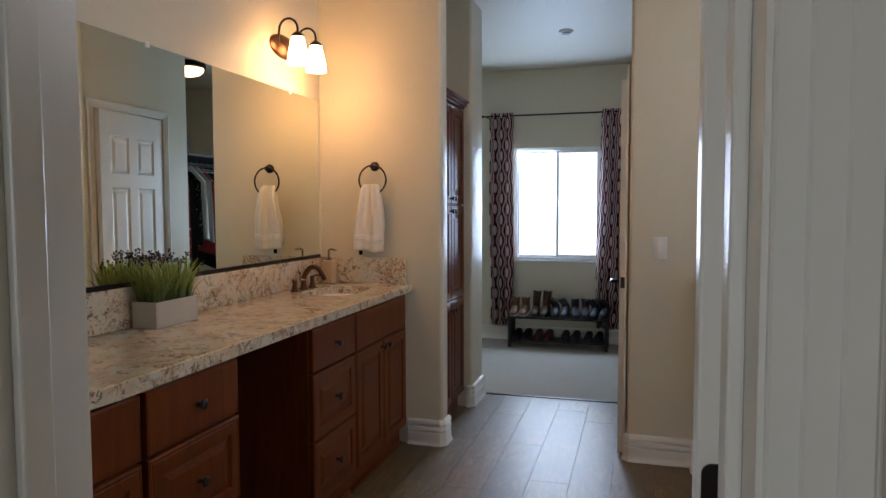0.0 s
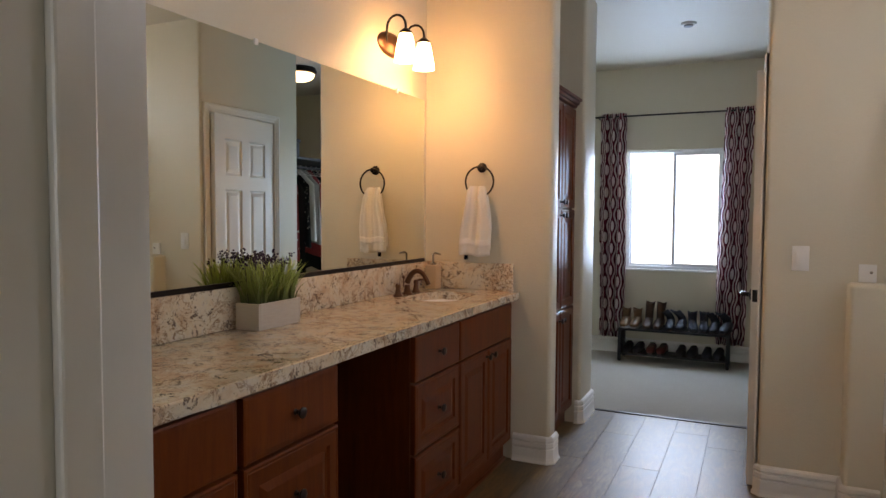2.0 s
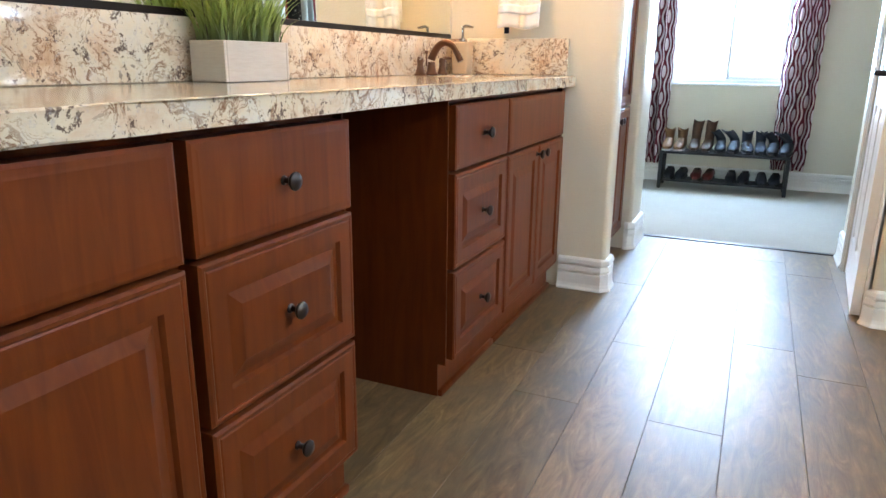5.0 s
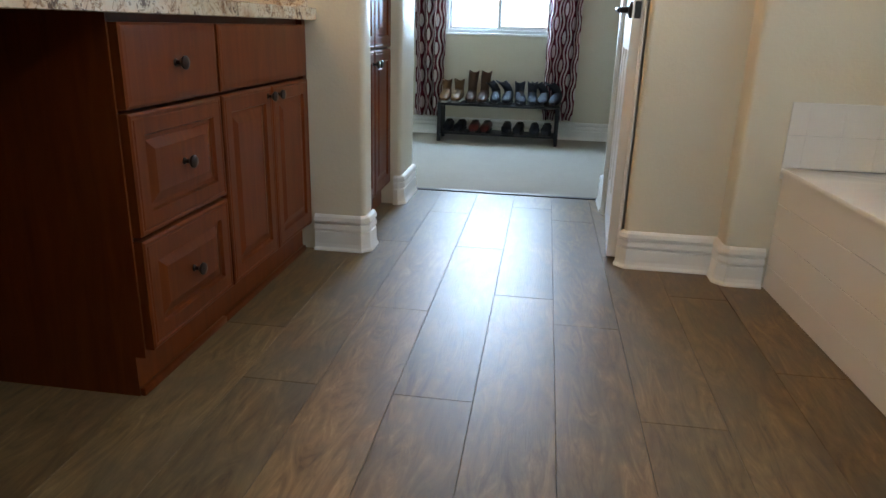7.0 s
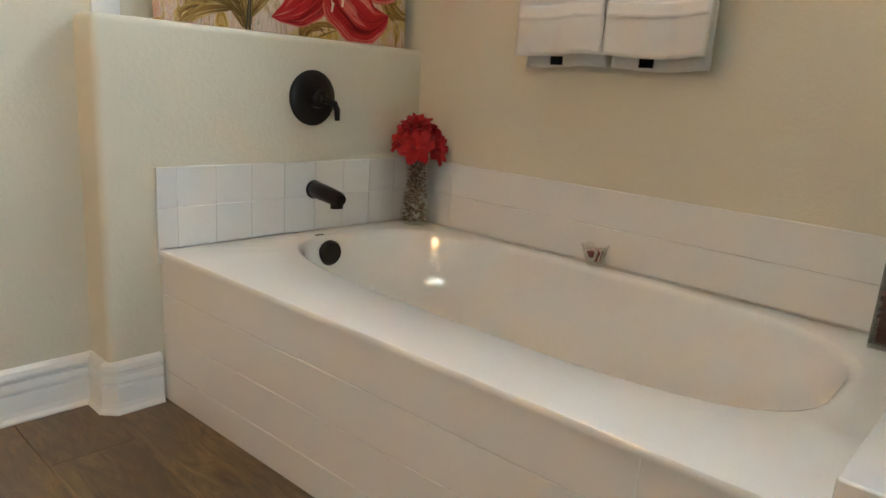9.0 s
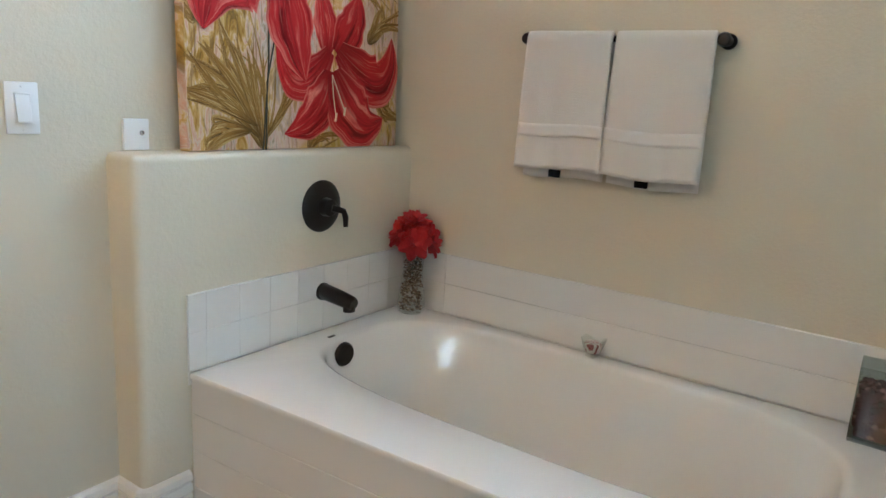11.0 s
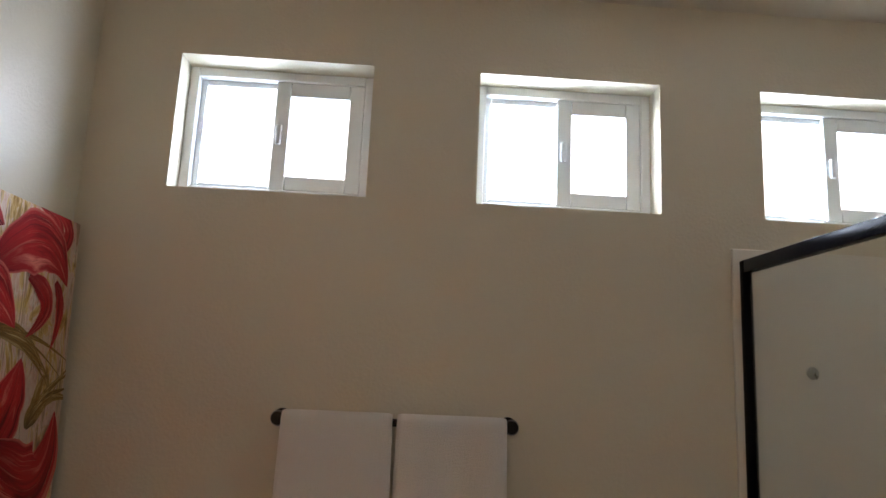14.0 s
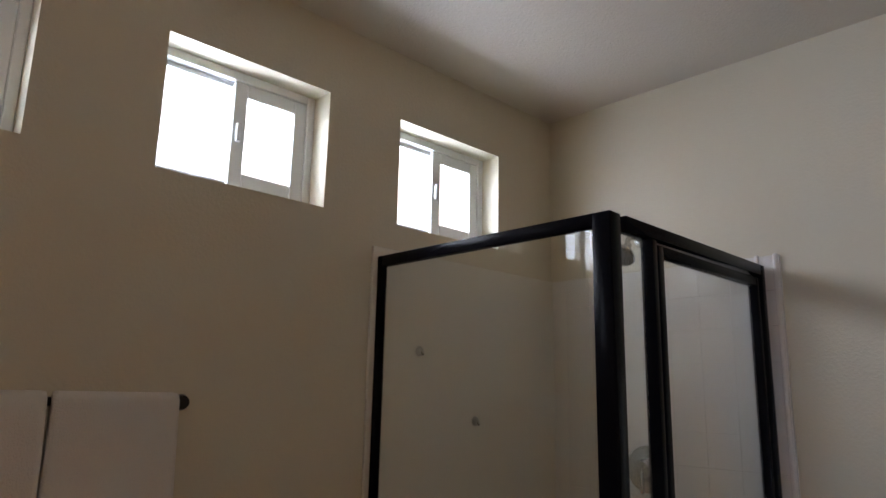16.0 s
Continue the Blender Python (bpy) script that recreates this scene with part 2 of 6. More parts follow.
def solo(name, bm, material, label, category, group="", kind="", soft=True):
    """A thing that is a single mesh, its origin at the middle of its base."""
    lo = Vector([min(v.co[i] for v in bm.verts) for i in range(3)])
    hi = Vector([max(v.co[i] for v in bm.verts) for i in range(3)])
    o = Vector(((lo.x + hi.x) / 2, (lo.y + hi.y) / 2, lo.z))
    bmesh.ops.translate(bm, verts=bm.verts, vec=-o)
    ob = new(name, mesh_of(name, bm, material))
    ob.location = o
    if soft:
        smooth(ob)
    return tagged(ob, label, category, group, kind)


def structure(name, bm, material, label, category, soft=False):
    ob = new(name, mesh_of(name, bm, material))
    if soft:
        smooth(ob)
    return tagged(ob, label, category, "", "structure")


def add_box(bm, x0, x1, y0, y1, z0, z1, bevel=0.0, seg=2):
    made = bmesh.ops.create_cube(bm, size=1.0)["verts"]
    for v in made:
        v.co = Vector(((x0 + x1) / 2 + v.co.x * (x1 - x0), (y0 + y1) / 2 + v.co.y * (y1 - y0), (z0 + z1) / 2 + v.co.z * (z1 - z0)))
    if bevel:
        edges = {e for v in made for e in v.link_edges}
        bmesh.ops.bevel(bm, geom=list(edges), offset=bevel, segments=seg, affect="EDGES", profile=0.5)
    return bm


def box(x0, x1, y0, y1, z0, z1, bevel=0.0, seg=2):
    return add_box(bmesh.new(), x0, x1, y0, y1, z0, z1, bevel, seg)


def round_box(x0, x1, y0, y1, z0, z1, r, pick, seg=5):
    """A box with only the vertical (or chosen) edges rounded; pick(mid, direction) says which."""
    bm = box(x0, x1, y0, y1, z0, z1)
    es = [e for e in bm.edges if pick((e.verts[0].co + e.verts[1].co) / 2, (e.verts[1].co - e.verts[0].co).normalized())]
    bmesh.ops.bevel(bm, geom=es, offset=r, segments=seg, affect="EDGES", profile=0.5)
    return bm


def tube(points, r, sides=10, closed=False, caps=True):
    """A round rod along points; r may be one number or one a point."""
    bm = bmesh.new()
    add_tube(bm, points, r, sides, closed, caps)
    return bm


def add_tube(bm, points, r, sides=10, closed=False, caps=True):
    pts = [Vector(p) for p in points]
    n = len(pts)
    rs = r if isinstance(r, (list, tuple)) else [r] * n
    rings, ref = [], None
    for i, p in enumerate(pts):
        a = pts[i - 1] if i or closed else p
        b = pts[(i + 1) % n] if i < n - 1 or closed else p
        d = (b - a).normalized()
        if ref is None:
            ref = Vector((0, 0, 1)) if abs(d.z) < 0.9 else Vector((1, 0, 0))
        u = d.cross(ref).normalized()
        w = u.cross(d).normalized()
        ref = w
        rings.append([bm.verts.new(p + rs[i] * (math.cos(k * math.tau / sides) * u + math.sin(k * math.tau / sides) * w)) for k in range(sides)])
    for i in range(n if closed else n - 1):
        a, b = rings[i], rings[(i + 1) % n]
        for k in range(sides):
            bm.faces.new((a[k], a[(k + 1) % sides], b[(k + 1) % sides], b[k]))
    if caps and not closed:
        bm.faces.new(rings[0][::-1])
        bm.faces.new(rings[-1])
    bmesh.ops.recalc_face_normals(bm, faces=bm.faces)
    return bm


def lathe(profile, at, axis="z", sides=20):
    """Turned shape: profile of (radius, height) round an axis through at."""
    bm = bmesh.new()
    at = Vector(at)
    rings = []
    for r, h in profile:
        ring = []
        for k in range(sides):
            c, s = math.cos(k * math.tau / sides) * r, math.sin(k * math.tau / sides) * r
            ring.append(bm.verts.new(at + Vector({"z": (c, s, h), "x": (h, c, s), "y": (c, h, s)}[axis])))
        rings.append(ring)
    for a, b in zip(rings, rings[1:]):
        for k in range(sides):
            bm.faces.new((a[k], a[(k + 1) % sides], b[(k + 1) % sides], b[k]))
    bm.faces.new(rings[0])
    bm.faces.new(rings[-1])
    bmesh.ops.remove_doubles(bm, verts=bm.verts, dist=1e-5)
    bmesh.ops.recalc_face_normals(bm, faces=bm.faces)
    return bm


def wall_slab(bm, axis, a0, a1, b0, b1, z0, z1, holes=()):
    """A wall along an axis ('x' or 'y') from a0 to a1, its faces at b0 and b1, with rectangular holes (s0, s1, z0, z1)."""
    cuts = sorted({a0, a1, *[h[0] for h in holes], *[h[1] for h in holes]})
    for s0, s1 in zip(cuts, cuts[1:]):
        zs = [(z0, z1)]
        for h in holes:
            if h[0] <= s0 and s1 <= h[1]:
                zs = [q for p, r in zs for q in ((p, min(r, h[2])), (max(p, h[3]), r)) if q[1] - q[0] > 1e-4]
        for p, r in zs:
            if axis == "x":
                add_box(bm, s0, s1, b0, b1, p, r)
            else:
                add_box(bm, b0, b1, s0, s1, p, r)
    bmesh.ops.remove_doubles(bm, verts=bm.verts, dist=1e-5)
    doubles = {}
    for f in bm.faces:
        doubles.setdefault(tuple(round(c, 4) for c in f.calc_center_median()), []).append(f)
    bmesh.ops.delete(bm, geom=[f for fs in doubles.values() if len(fs) > 1 for f in fs], context="FACES_ONLY")
    return bm


# ---------------- the structure ----------------
XL, XR = -1.59, 1.63          # vanity wall, tub wall
YR, YS, YP = 3.66, 3.71, 3.595  # towel-ring wall, switch wall, pony wall face
YB = 6.89                     # closet window wall
CB, CH = 2.67, 2.75           # bath ceiling, hall and closet ceiling
XD = 0.17                     # hall wall with the panelled door

YE1 = 0.60
structure("wall_vanity", box(XL - 0.12, XL, YE1, 3.78, 0, CB), M_WALL, "beige painted wall behind the vanity mirror", "wall")
structure("wall_towel_ring", round_box(XL, -0.845, YR, 3.78, 0, CH, 0.022, lambda m, d: abs(d.z) > 0.9 and m.x > -1), M_WALL, "beige wall end with rounded corner beside the vanity", "wall", True)
structure("wall_recess", box(-1.66, -1.54, 3.78, 4.44, 0, CH), M_WALL, "plain wall behind the tall cabinet", "wall")
structure("wall_closet_stub", round_box(-2.0, -0.865, 4.45, 4.78, 0, CH, 0.022, lambda m, d: abs(d.z) > 0.9 and m.x > -1), M_WALL, "short beige wall with rounded corner before the closet", "wall", True)
bm = bmesh.new()
wall_slab(bm, "x", -2.0, 2.0, YB, YB + 0.14, 0, CH, [(-1.01, -0.13, 0.83, 1.965)])
structure("wall_closet_back", bm, M_WALL, "beige closet wall with a window opening", "wall")
structure("wall_closet_left", box(-2.12, -2.0, 4.45, YB + 0.14, 0, CH), M_WALL, "plain closet side wall", "wall")
structure("wall_closet_right", box(2.0, 2.12, 4.78, YB + 0.14, 0, CH), M_WALL, "plain closet wall behind the hanging clothes", "wall")
bm = bmesh.new()
wall_slab(bm, "y", 3.775, 4.78, XD, XD + 0.12, 0, CH, [(3.775, 4.485, 0.0, 2.065)])
structure("wall_hall_door", bm, M_WALL, "hall wall pierced by a doorway", "wall")
structure("wall_closet_front", box(XD + 0.12, 2.0, 4.66, 4.78, 0, CH), M_WALL, "plain wall between closet and side room", "wall")
structure("wall_switch", round_box(XD, XR + 0.14, YS, 3.775, 0, CH, 0.02, lambda m, d: abs(d.z) > 0.9 and m.x < 1 and m.y < 3.74), M_WALL, "beige textured wall with light switch", "wall", True)
structure("wall_side_room", box(1.2, 1.3, 3.775, 4.66, 0, CH), M_WALL, "plain wall closing the side room", "wall")
bm = round_box(0.515, XR, YP, YS, 0, 1.045, 0.02, lambda m, d: (abs(d.z) > 0.9 and m.x < 1 and m.y < 3.65) or (abs(d.x) > 0.9 and m.z > 1 and m.y < 3.65) or (abs(d.y) > 0.9 and m.z > 1 and m.x < 1))
structure("wall_pony_ledge", bm, M_WALL, "low beige ledge wall with rounded edges behind the tub", "wall", True)
WINS = [(2.934, 3.478), (2.096, 2.626), (1.263, 1.793)]
bm = bmesh.new()
wall_slab(bm, "y", 0.46, 3.775, XR, XR + 0.15, 0, CB, [(a, b, 2.03, 2.42) for a, b in WINS])
structure("wall_tub", bm, M_WALL, "beige outside wall with three high windows", "wall")
YE0, YE1, JL, JR = 0.46, 0.60, -0.368, 0.288   # entry wall faces, jamb faces
structure("wall_shower_end", box(JR + 0.02, XR, YE0, 0.915, 0, CB), M_WALL, "beige wall beside the entry door", "wall")
structure("wall_entry", box(XL - 0.12, JL - 0.02, YE0, YE1, 0, CB), M_WALL, "entry wall beside the vanity", "wall")
structure("wall_entry_header", box(JL - 0.02, JR + 0.02, YE0, YE1, 2.065, CB), M_WALL, "wall above the entry doorway", "wall")
# unseen walls behind the camera, added to close the room round the fill lamp
structure("wall_bedroom_right", box(XR, XR + 0.12, -3.0, YE0, 0, CB), M_WALL, "plain unseen side wall added behind the camera", "wall")
structure("wall_bedroom_left", box(XL - 0.12, XL, -3.0, YE0, 0, CB), M_WALL, "plain unseen side wall added behind the camera", "wall")
bm = bmesh.new()
wall_slab(bm, "x", XL - 0.12, XR + 0.12, -3.12, -3.0, 0, CB, [(-1.5, 0.0, 0.8, 2.2)])
structure("wall_bedroom_back", bm, M_WALL, "unseen rear wall added with an opening for the fill lamp", "wall")
structure("ceiling_bath", box(XL - 0.12, XR + 0.15, -3.12, 3.72, CB, CB + 0.12), M_CEIL, "textured off-white ceiling over the bathroom", "ceiling")
structure("ceiling_closet", box(-2.12, 2.12, 3.72, YB + 0.14, CH, CH + 0.12), M_CEIL, "textured off-white ceiling over hall and closet", "ceiling")
structure("floor_base", box(-2.0, 2.0, -3.12, 4.80, -0.10, -0.006), M_GROUT, "dark bed of the plank floor", "floor")
structure("floor_carpet", box(-2.12, 2.12, 4.81, YB + 0.14, -0.1, 0.004), M_CARPET, "beige cut-pile carpet in the closet", "carpet")
structure("threshold_strip", box(-0.9, XD + 0.02, 4.79, 4.822, -0.006, 0.006, 0.002), mat("dark_metal_strip", (0.05, 0.045, 0.045), 0.4, 0.6), "dark metal strip between planks and carpet", "threshold")



def glow(name, color, strength):
    m = bpy.data.materials.new(name)
    m.use_nodes = True
    m.node_tree.nodes.remove(m.node_tree.nodes["Principled BSDF"])
    e = m.node_tree.nodes.new("ShaderNodeEmission")
    e.inputs[0].default_value, e.inputs[1].default_value = (*color, 1), strength
    link(m, e.outputs[0], m.node_tree.nodes["Material Output"].inputs[0])
    return m


M_HAZE = glow("bright_hazy_sky", (0.95, 0.98, 1.0), 3.2)
structure("backdrop_closet", box(-14, 14, 22, 22.1, -0.3, 14), M_HAZE, "bright white sky beyond the closet window", "backdrop")
structure("backdrop_bath", box(16, 16.1, -16, 20, -0.3, 16), M_HAZE, "bright white sky beyond the bath windows", "backdrop")
structure("ground", box(-60, 60, -60, 60, -0.5, -0.3), mat("dry_ground", (0.46, 0.44, 0.41), 0.9), "pale dry ground outside", "ground")


def moulding(bm, a, b, out, ma=0.0, mb=0.0):
    """Three-tier baseboard from a to b; out is the way into the room, ma and mb the mitres at its ends."""
    a, b, out = Vector((*a, 0)), Vector((*b, 0)), Vector((*out, 0)).normalized()
    way = (b - a).normalized()
    prof = [(0, 0), (0.027, 0), (0.027, 0.006), (0.021, 0.016), (0.018, 0.030), (0.017, 0.070), (0.016, 0.076), (0.010, 0.080), (0.009, 0.083), (0.018, 0.086), (0.019, 0.091), (0.016, 0.108), (0.009, 0.112), (0.008, 0.115), (0.018, 0.118), (0.019, 0.124), (0.015, 0.138), (0.006, 0.146), (0, 0.147)]
    ra = [bm.verts.new(a + out * p - way * p * ma + Vector((0, 0, q))) for p, q in prof]
    rb = [bm.verts.new(b + out * p + way * p * mb + Vector((0, 0, q))) for p, q in prof]
    n = len(prof)
    for i in range(n):
        bm.faces.new((ra[i], ra[(i + 1) % n], rb[(i + 1) % n], rb[i]))
    bm.faces.new(ra[::-1])
    bm.faces.new(rb)
    bmesh.ops.recalc_face_normals(bm, faces=bm.faces)


def baseboard(name, runs, label):
    bm = bmesh.new()
    for run in runs:
        moulding(bm, *run)
    structure(name, bm, M_TRIM, label, "baseboard")


def around(x, y, sx, sy, x_end, y_end, mx=0.0, my=0.0):
    """Runs round a rounded outer corner at (x, y): one leg along x, a short cut corner, one leg along y.
    sx, sy: the ways in which the two wall faces look."""
    c, t = 0.020, 0.4142
    p, q, d = (x - sx * c, y), (x, y - sy * c), (sx, sy)
    return [((x_end, y), p, (0, sy), mx, t), (p, q, d, t, t), (q, (x, y_end), (sx, 0), t, my)]


baseboard("baseboard_vanity_end", around(-0.845, YR, 1, -1, -1.05, 3.78), "white three-tier baseboard round the vanity wall end")
baseboard("baseboard_stub", around(-0.865, 4.45, 1, -1, -0.90, 4.78), "white three-tier baseboard round the closet wall end")
baseboard("baseboard_switch", around(XD, YS, -1, -1, 0.515, 3.725, -1.0), "white three-tier baseboard under the light switch")
baseboard("baseboard_pony", around(0.515, YP, -1, -1, 0.655, YS, 0.0, -1.0), "white three-tier baseboard at the ledge wall")
baseboard("baseboard_door_side", [((XD, 4.548), (XD, 4.78), (-1, 0))], "white baseboard beside the panelled door")
baseboard("baseboard_closet", [((-2.0, YB), (2.0, YB), (0, -1))], "white three-tier baseboard along the closet wall")
baseboard("baseboard_entry", [((0.36, 0.915), (0.70, 0.915), (0, 1))], "white baseboard beside the shower")


# ---------------- doors ----------------
def panel_ring(bm, x0, x1, z0, z1, face, deep, steps):
    """Nested rectangles (inset, depth) on a face looking to -y (or +y for face sign), filled in the middle."""
    rings = []
    for inset, dep in steps:
        y = face + dep * deep
        rings.append([bm.verts.new(c) for c in ((x0 + inset, y, z0 + inset), (x1 - inset, y, z0 + inset), (x1 - inset, y, z1 - inset), (x0 + inset, y, z1 - inset))])
    for a, b in zip(rings, rings[1:]):
        for k in range(4):
            bm.faces.new((a[k], a[(k + 1) % 4], b[(k + 1) % 4], b[k]))
    bm.faces.new(rings[-1])


def six_panel_leaf(w, h, th):
    """Leaf with its hinge edge at x = 0, y from 0 to th, panels on both faces."""
    bm = bmesh.new()
    xs = [0, 0.105, w / 2 - 0.045, w / 2 + 0.045, w - 0.105, w]
    zs = [0, 0.19, 0.80, 0.93, 1.50, 1.60, 1.86, h]
    for face, s in ((0.0, 1), (th, -1)):
        for i in range(5):
            for j in range(7):
                if i in (1, 3) and j in (1, 3, 5):
                    panel_ring(bm, xs[i], xs[i + 1], zs[j], zs[j + 1], face, s, [(0, 0), (0.008, 0.007), (0.02, 0.009), (0.045, 0.002)])
                else:
                    bm.faces.new([bm.verts.new(c) for c in ((xs[i], face, zs[j]), (xs[i + 1], face, zs[j]), (xs[i + 1], face, zs[j + 1]), (xs[i], face, zs[j + 1]))])
    for c in (((0, 0, 0), (0, th, 0), (0, th, h), (0, 0, h)), ((w, 0, 0), (w, th, 0), (w, th, h), (w, 0, h)), ((0, 0, 0), (w, 0, 0), (w, th, 0), (0, th, 0)), ((0, 0, h), (w, 0, h), (w, th, h), (0, th, h))):
        bm.faces.new([bm.verts.new(q) for q in c])
    bmesh.ops.remove_doubles(bm, verts=bm.verts, dist=1e-5)
    bmesh.ops.recalc_face_normals(bm, faces=bm.faces)
    return bm


def lever(x, z, face, s, way):
    """Round rose and bent lever on a leaf's face; s: way out of the face, way: along x."""
    bm = lathe([(0.0, 0), (0.031, 0), (0.031, 0.006 * s), (0.026, 0.011 * s), (0.012, 0.014 * s), (0.010, 0.045 * s), (0.0, 0.047 * s)], (x, face, z), "y", 18)
    add_tube(bm, [(x, face + s * 0.045, z), (x + way * 0.03, face + s * 0.05, z + 0.002), (x + way * 0.07, face + s * 0.052, z + 0.004), (x + way * 0.115, face + s * 0.047, z - 0.002)], [0.009, 0.0095, 0.009, 0.007], 8)
    return bm


def door_thing(name, m, w, label):
    d = new(name)
    tagged(d, label, "door", "", "structure")
    h, th = 2.03, 0.035
    leaf = part("leaf", six_panel_leaf(w, h, th), M_TRIM, d, "", False)
    for z in (0.25, 1.02, 1.80):
        bm = box(-0.003, 0.0, 0.004, th - 0.002, z - 0.045, z + 0.045, 0.001, 1)
        add_tube(bm, [(-0.004, th + 0.004, z - 0.047), (-0.004, th + 0.004, z + 0.047)], 0.006, 8)
        part("hinge", bm, M_BRONZE, d)
    part("handle", lever(w - 0.065, 0.94, 0.0, -1, -1), M_BRONZE, d)
    part("handle", lever(w - 0.065, 0.94, th, 1, -1), M_BRONZE, d)
    part("latch_plate", box(w, w + 0.002, 0.006, th - 0.006, 0.91, 0.97), M_BRONZE, d)
    d.matrix_world = m
    return d


# hall door: hinged at its far edge, a hand's breadth ajar into the hall
door_thing("door_hall", pose(XD - 0.002, 4.475, 0.012, 0, 0, -94.0), 0.685, "white six-panel door standing slightly ajar in the hall")


def casing(bm, axis, a0, a1, ztop, face, s, w=0.062):
    """Door casing on a wall face: two legs and a head, stepped."""
    for t0, t1, d in ((0, w, 0.011), (w * 0.30, w, 0.016), (w * 0.62, w * 0.94, 0.020)):
        f0, f1 = sorted((face, face + s * d))
        rects = [(a0 - t1, a0 - t0, 0, ztop + t1), (a1 + t0, a1 + t1, 0, ztop + t1), (a0 - t0, a1 + t0, ztop + t0, ztop + t1)]
        for p, q, z0, z1 in rects:
            if axis == "x":
                add_box(bm, p, q, f0, f1, z0, z1, 0.002, 1)
            else:
                add_box(bm, f0, f1, p, q, z0, z1, 0.002, 1)


bm = bmesh.new()
casing(bm, "y", 3.787, 4.484, 2.05, XD, -1, 0.058)
structure("trim_hall_door", bm, M_TRIM, "white stepped casing round the hall door", "door casing")
bm = bmesh.new()
add_box(bm, XD + 0.002, XD + 0.118, 3.776, 3.786, 0, 2.05)
add_box(bm, XD + 0.002, XD + 0.118, 4.476, 4.484, 0, 2.05)
add_box(bm, XD + 0.002, XD + 0.118, 3.776, 4.484, 2.05, 2.064)
add_box(bm, XD + 0.045, XD + 0.08, 3.786, 3.797, 0, 2.04)
structure("jamb_hall_door", bm, M_TRIM, "white door lining in the hall", "door jamb")
bm = bmesh.new()
casing(bm, "x", JL - 0.004, JR + 0.004, 2.045, YE0, -1)
structure("trim_entry_bedroom", bm, M_TRIM, "white stepped casing round the entry doorway", "door casing")
bm = bmesh.new()
add_box(bm, JL - 0.066, JL - 0.006, YE1, YE1 + 0.014, 0, 2.107, 0.002, 1)
add_box(bm, JL - 0.006, JR + 0.004, YE1, YE1 + 0.014, 2.05, 2.107, 0.002, 1)
structure("trim_entry_bath", bm, M_TRIM, "white casing on the bathroom side of the entry", "door casing")
bm = bmesh.new()
add_box(bm, JL - 0.02, JL, YE0 - 0.002, YE1 + 0.002, 0, 2.065)
add_box(bm, JR, JR + 0.02, YE0 - 0.002, YE1 + 0.002, 0, 2.065)
add_box(bm, JL, JR, YE0 - 0.002, YE1 + 0.002, 2.045, 2.065)
add_box(bm, JL, JL + 0.012, YE0 + 0.05, YE0 + 0.088, 0, 2.045, 0.003, 2)
add_box(bm, JR - 0.012, JR, YE0 + 0.05, YE0 + 0.088, 0, 2.045, 0.003, 2)
add_box(bm, JL + 0.012, JR - 0.012, YE0 + 0.05, YE0 + 0.088, 2.033, 2.045, 0.003, 2)
structure("jamb_entry", bm, M_TRIM, "white entry door lining with stop", "door jamb")
structure("jamb_entry_hinge_post", box(JR - 0.023, JR + 0.013, YE1 + 0.004, YE1 + 0.044, 0, 2.05, 0.003, 2), M_TRIM, "white hinge post of the entry doorway", "door jamb")
solo("strike_plate", box(JL, JL + 0.0025, YE1 - 0.052, YE1 - 0.024, 0.986, 1.046, 0.001, 1), M_BRONZE, "dark bronze strike plate on the white door lining", "strike plate")
for zc in (0.25, 1.093, 1.80):
    hg = round_box(JR - 0.019, JR + 0.011, YE1 + 0.001, YE1 + 0.0035, zc - 0.05, zc + 0.05, 0.009, lambda m, d: abs(d.y) > 0.9 and m.x < JR - 0.005)
    add_tube(hg, [(JR + 0.011, YE1 - 0.003, zc - 0.05), (JR + 0.011, YE1 - 0.003, zc + 0.05)], 0.006, 8)
    solo("door_hinge", hg, M_BRONZE, "dark bronze hinge leaf on the white entry post", "hinge", "entry hinges")


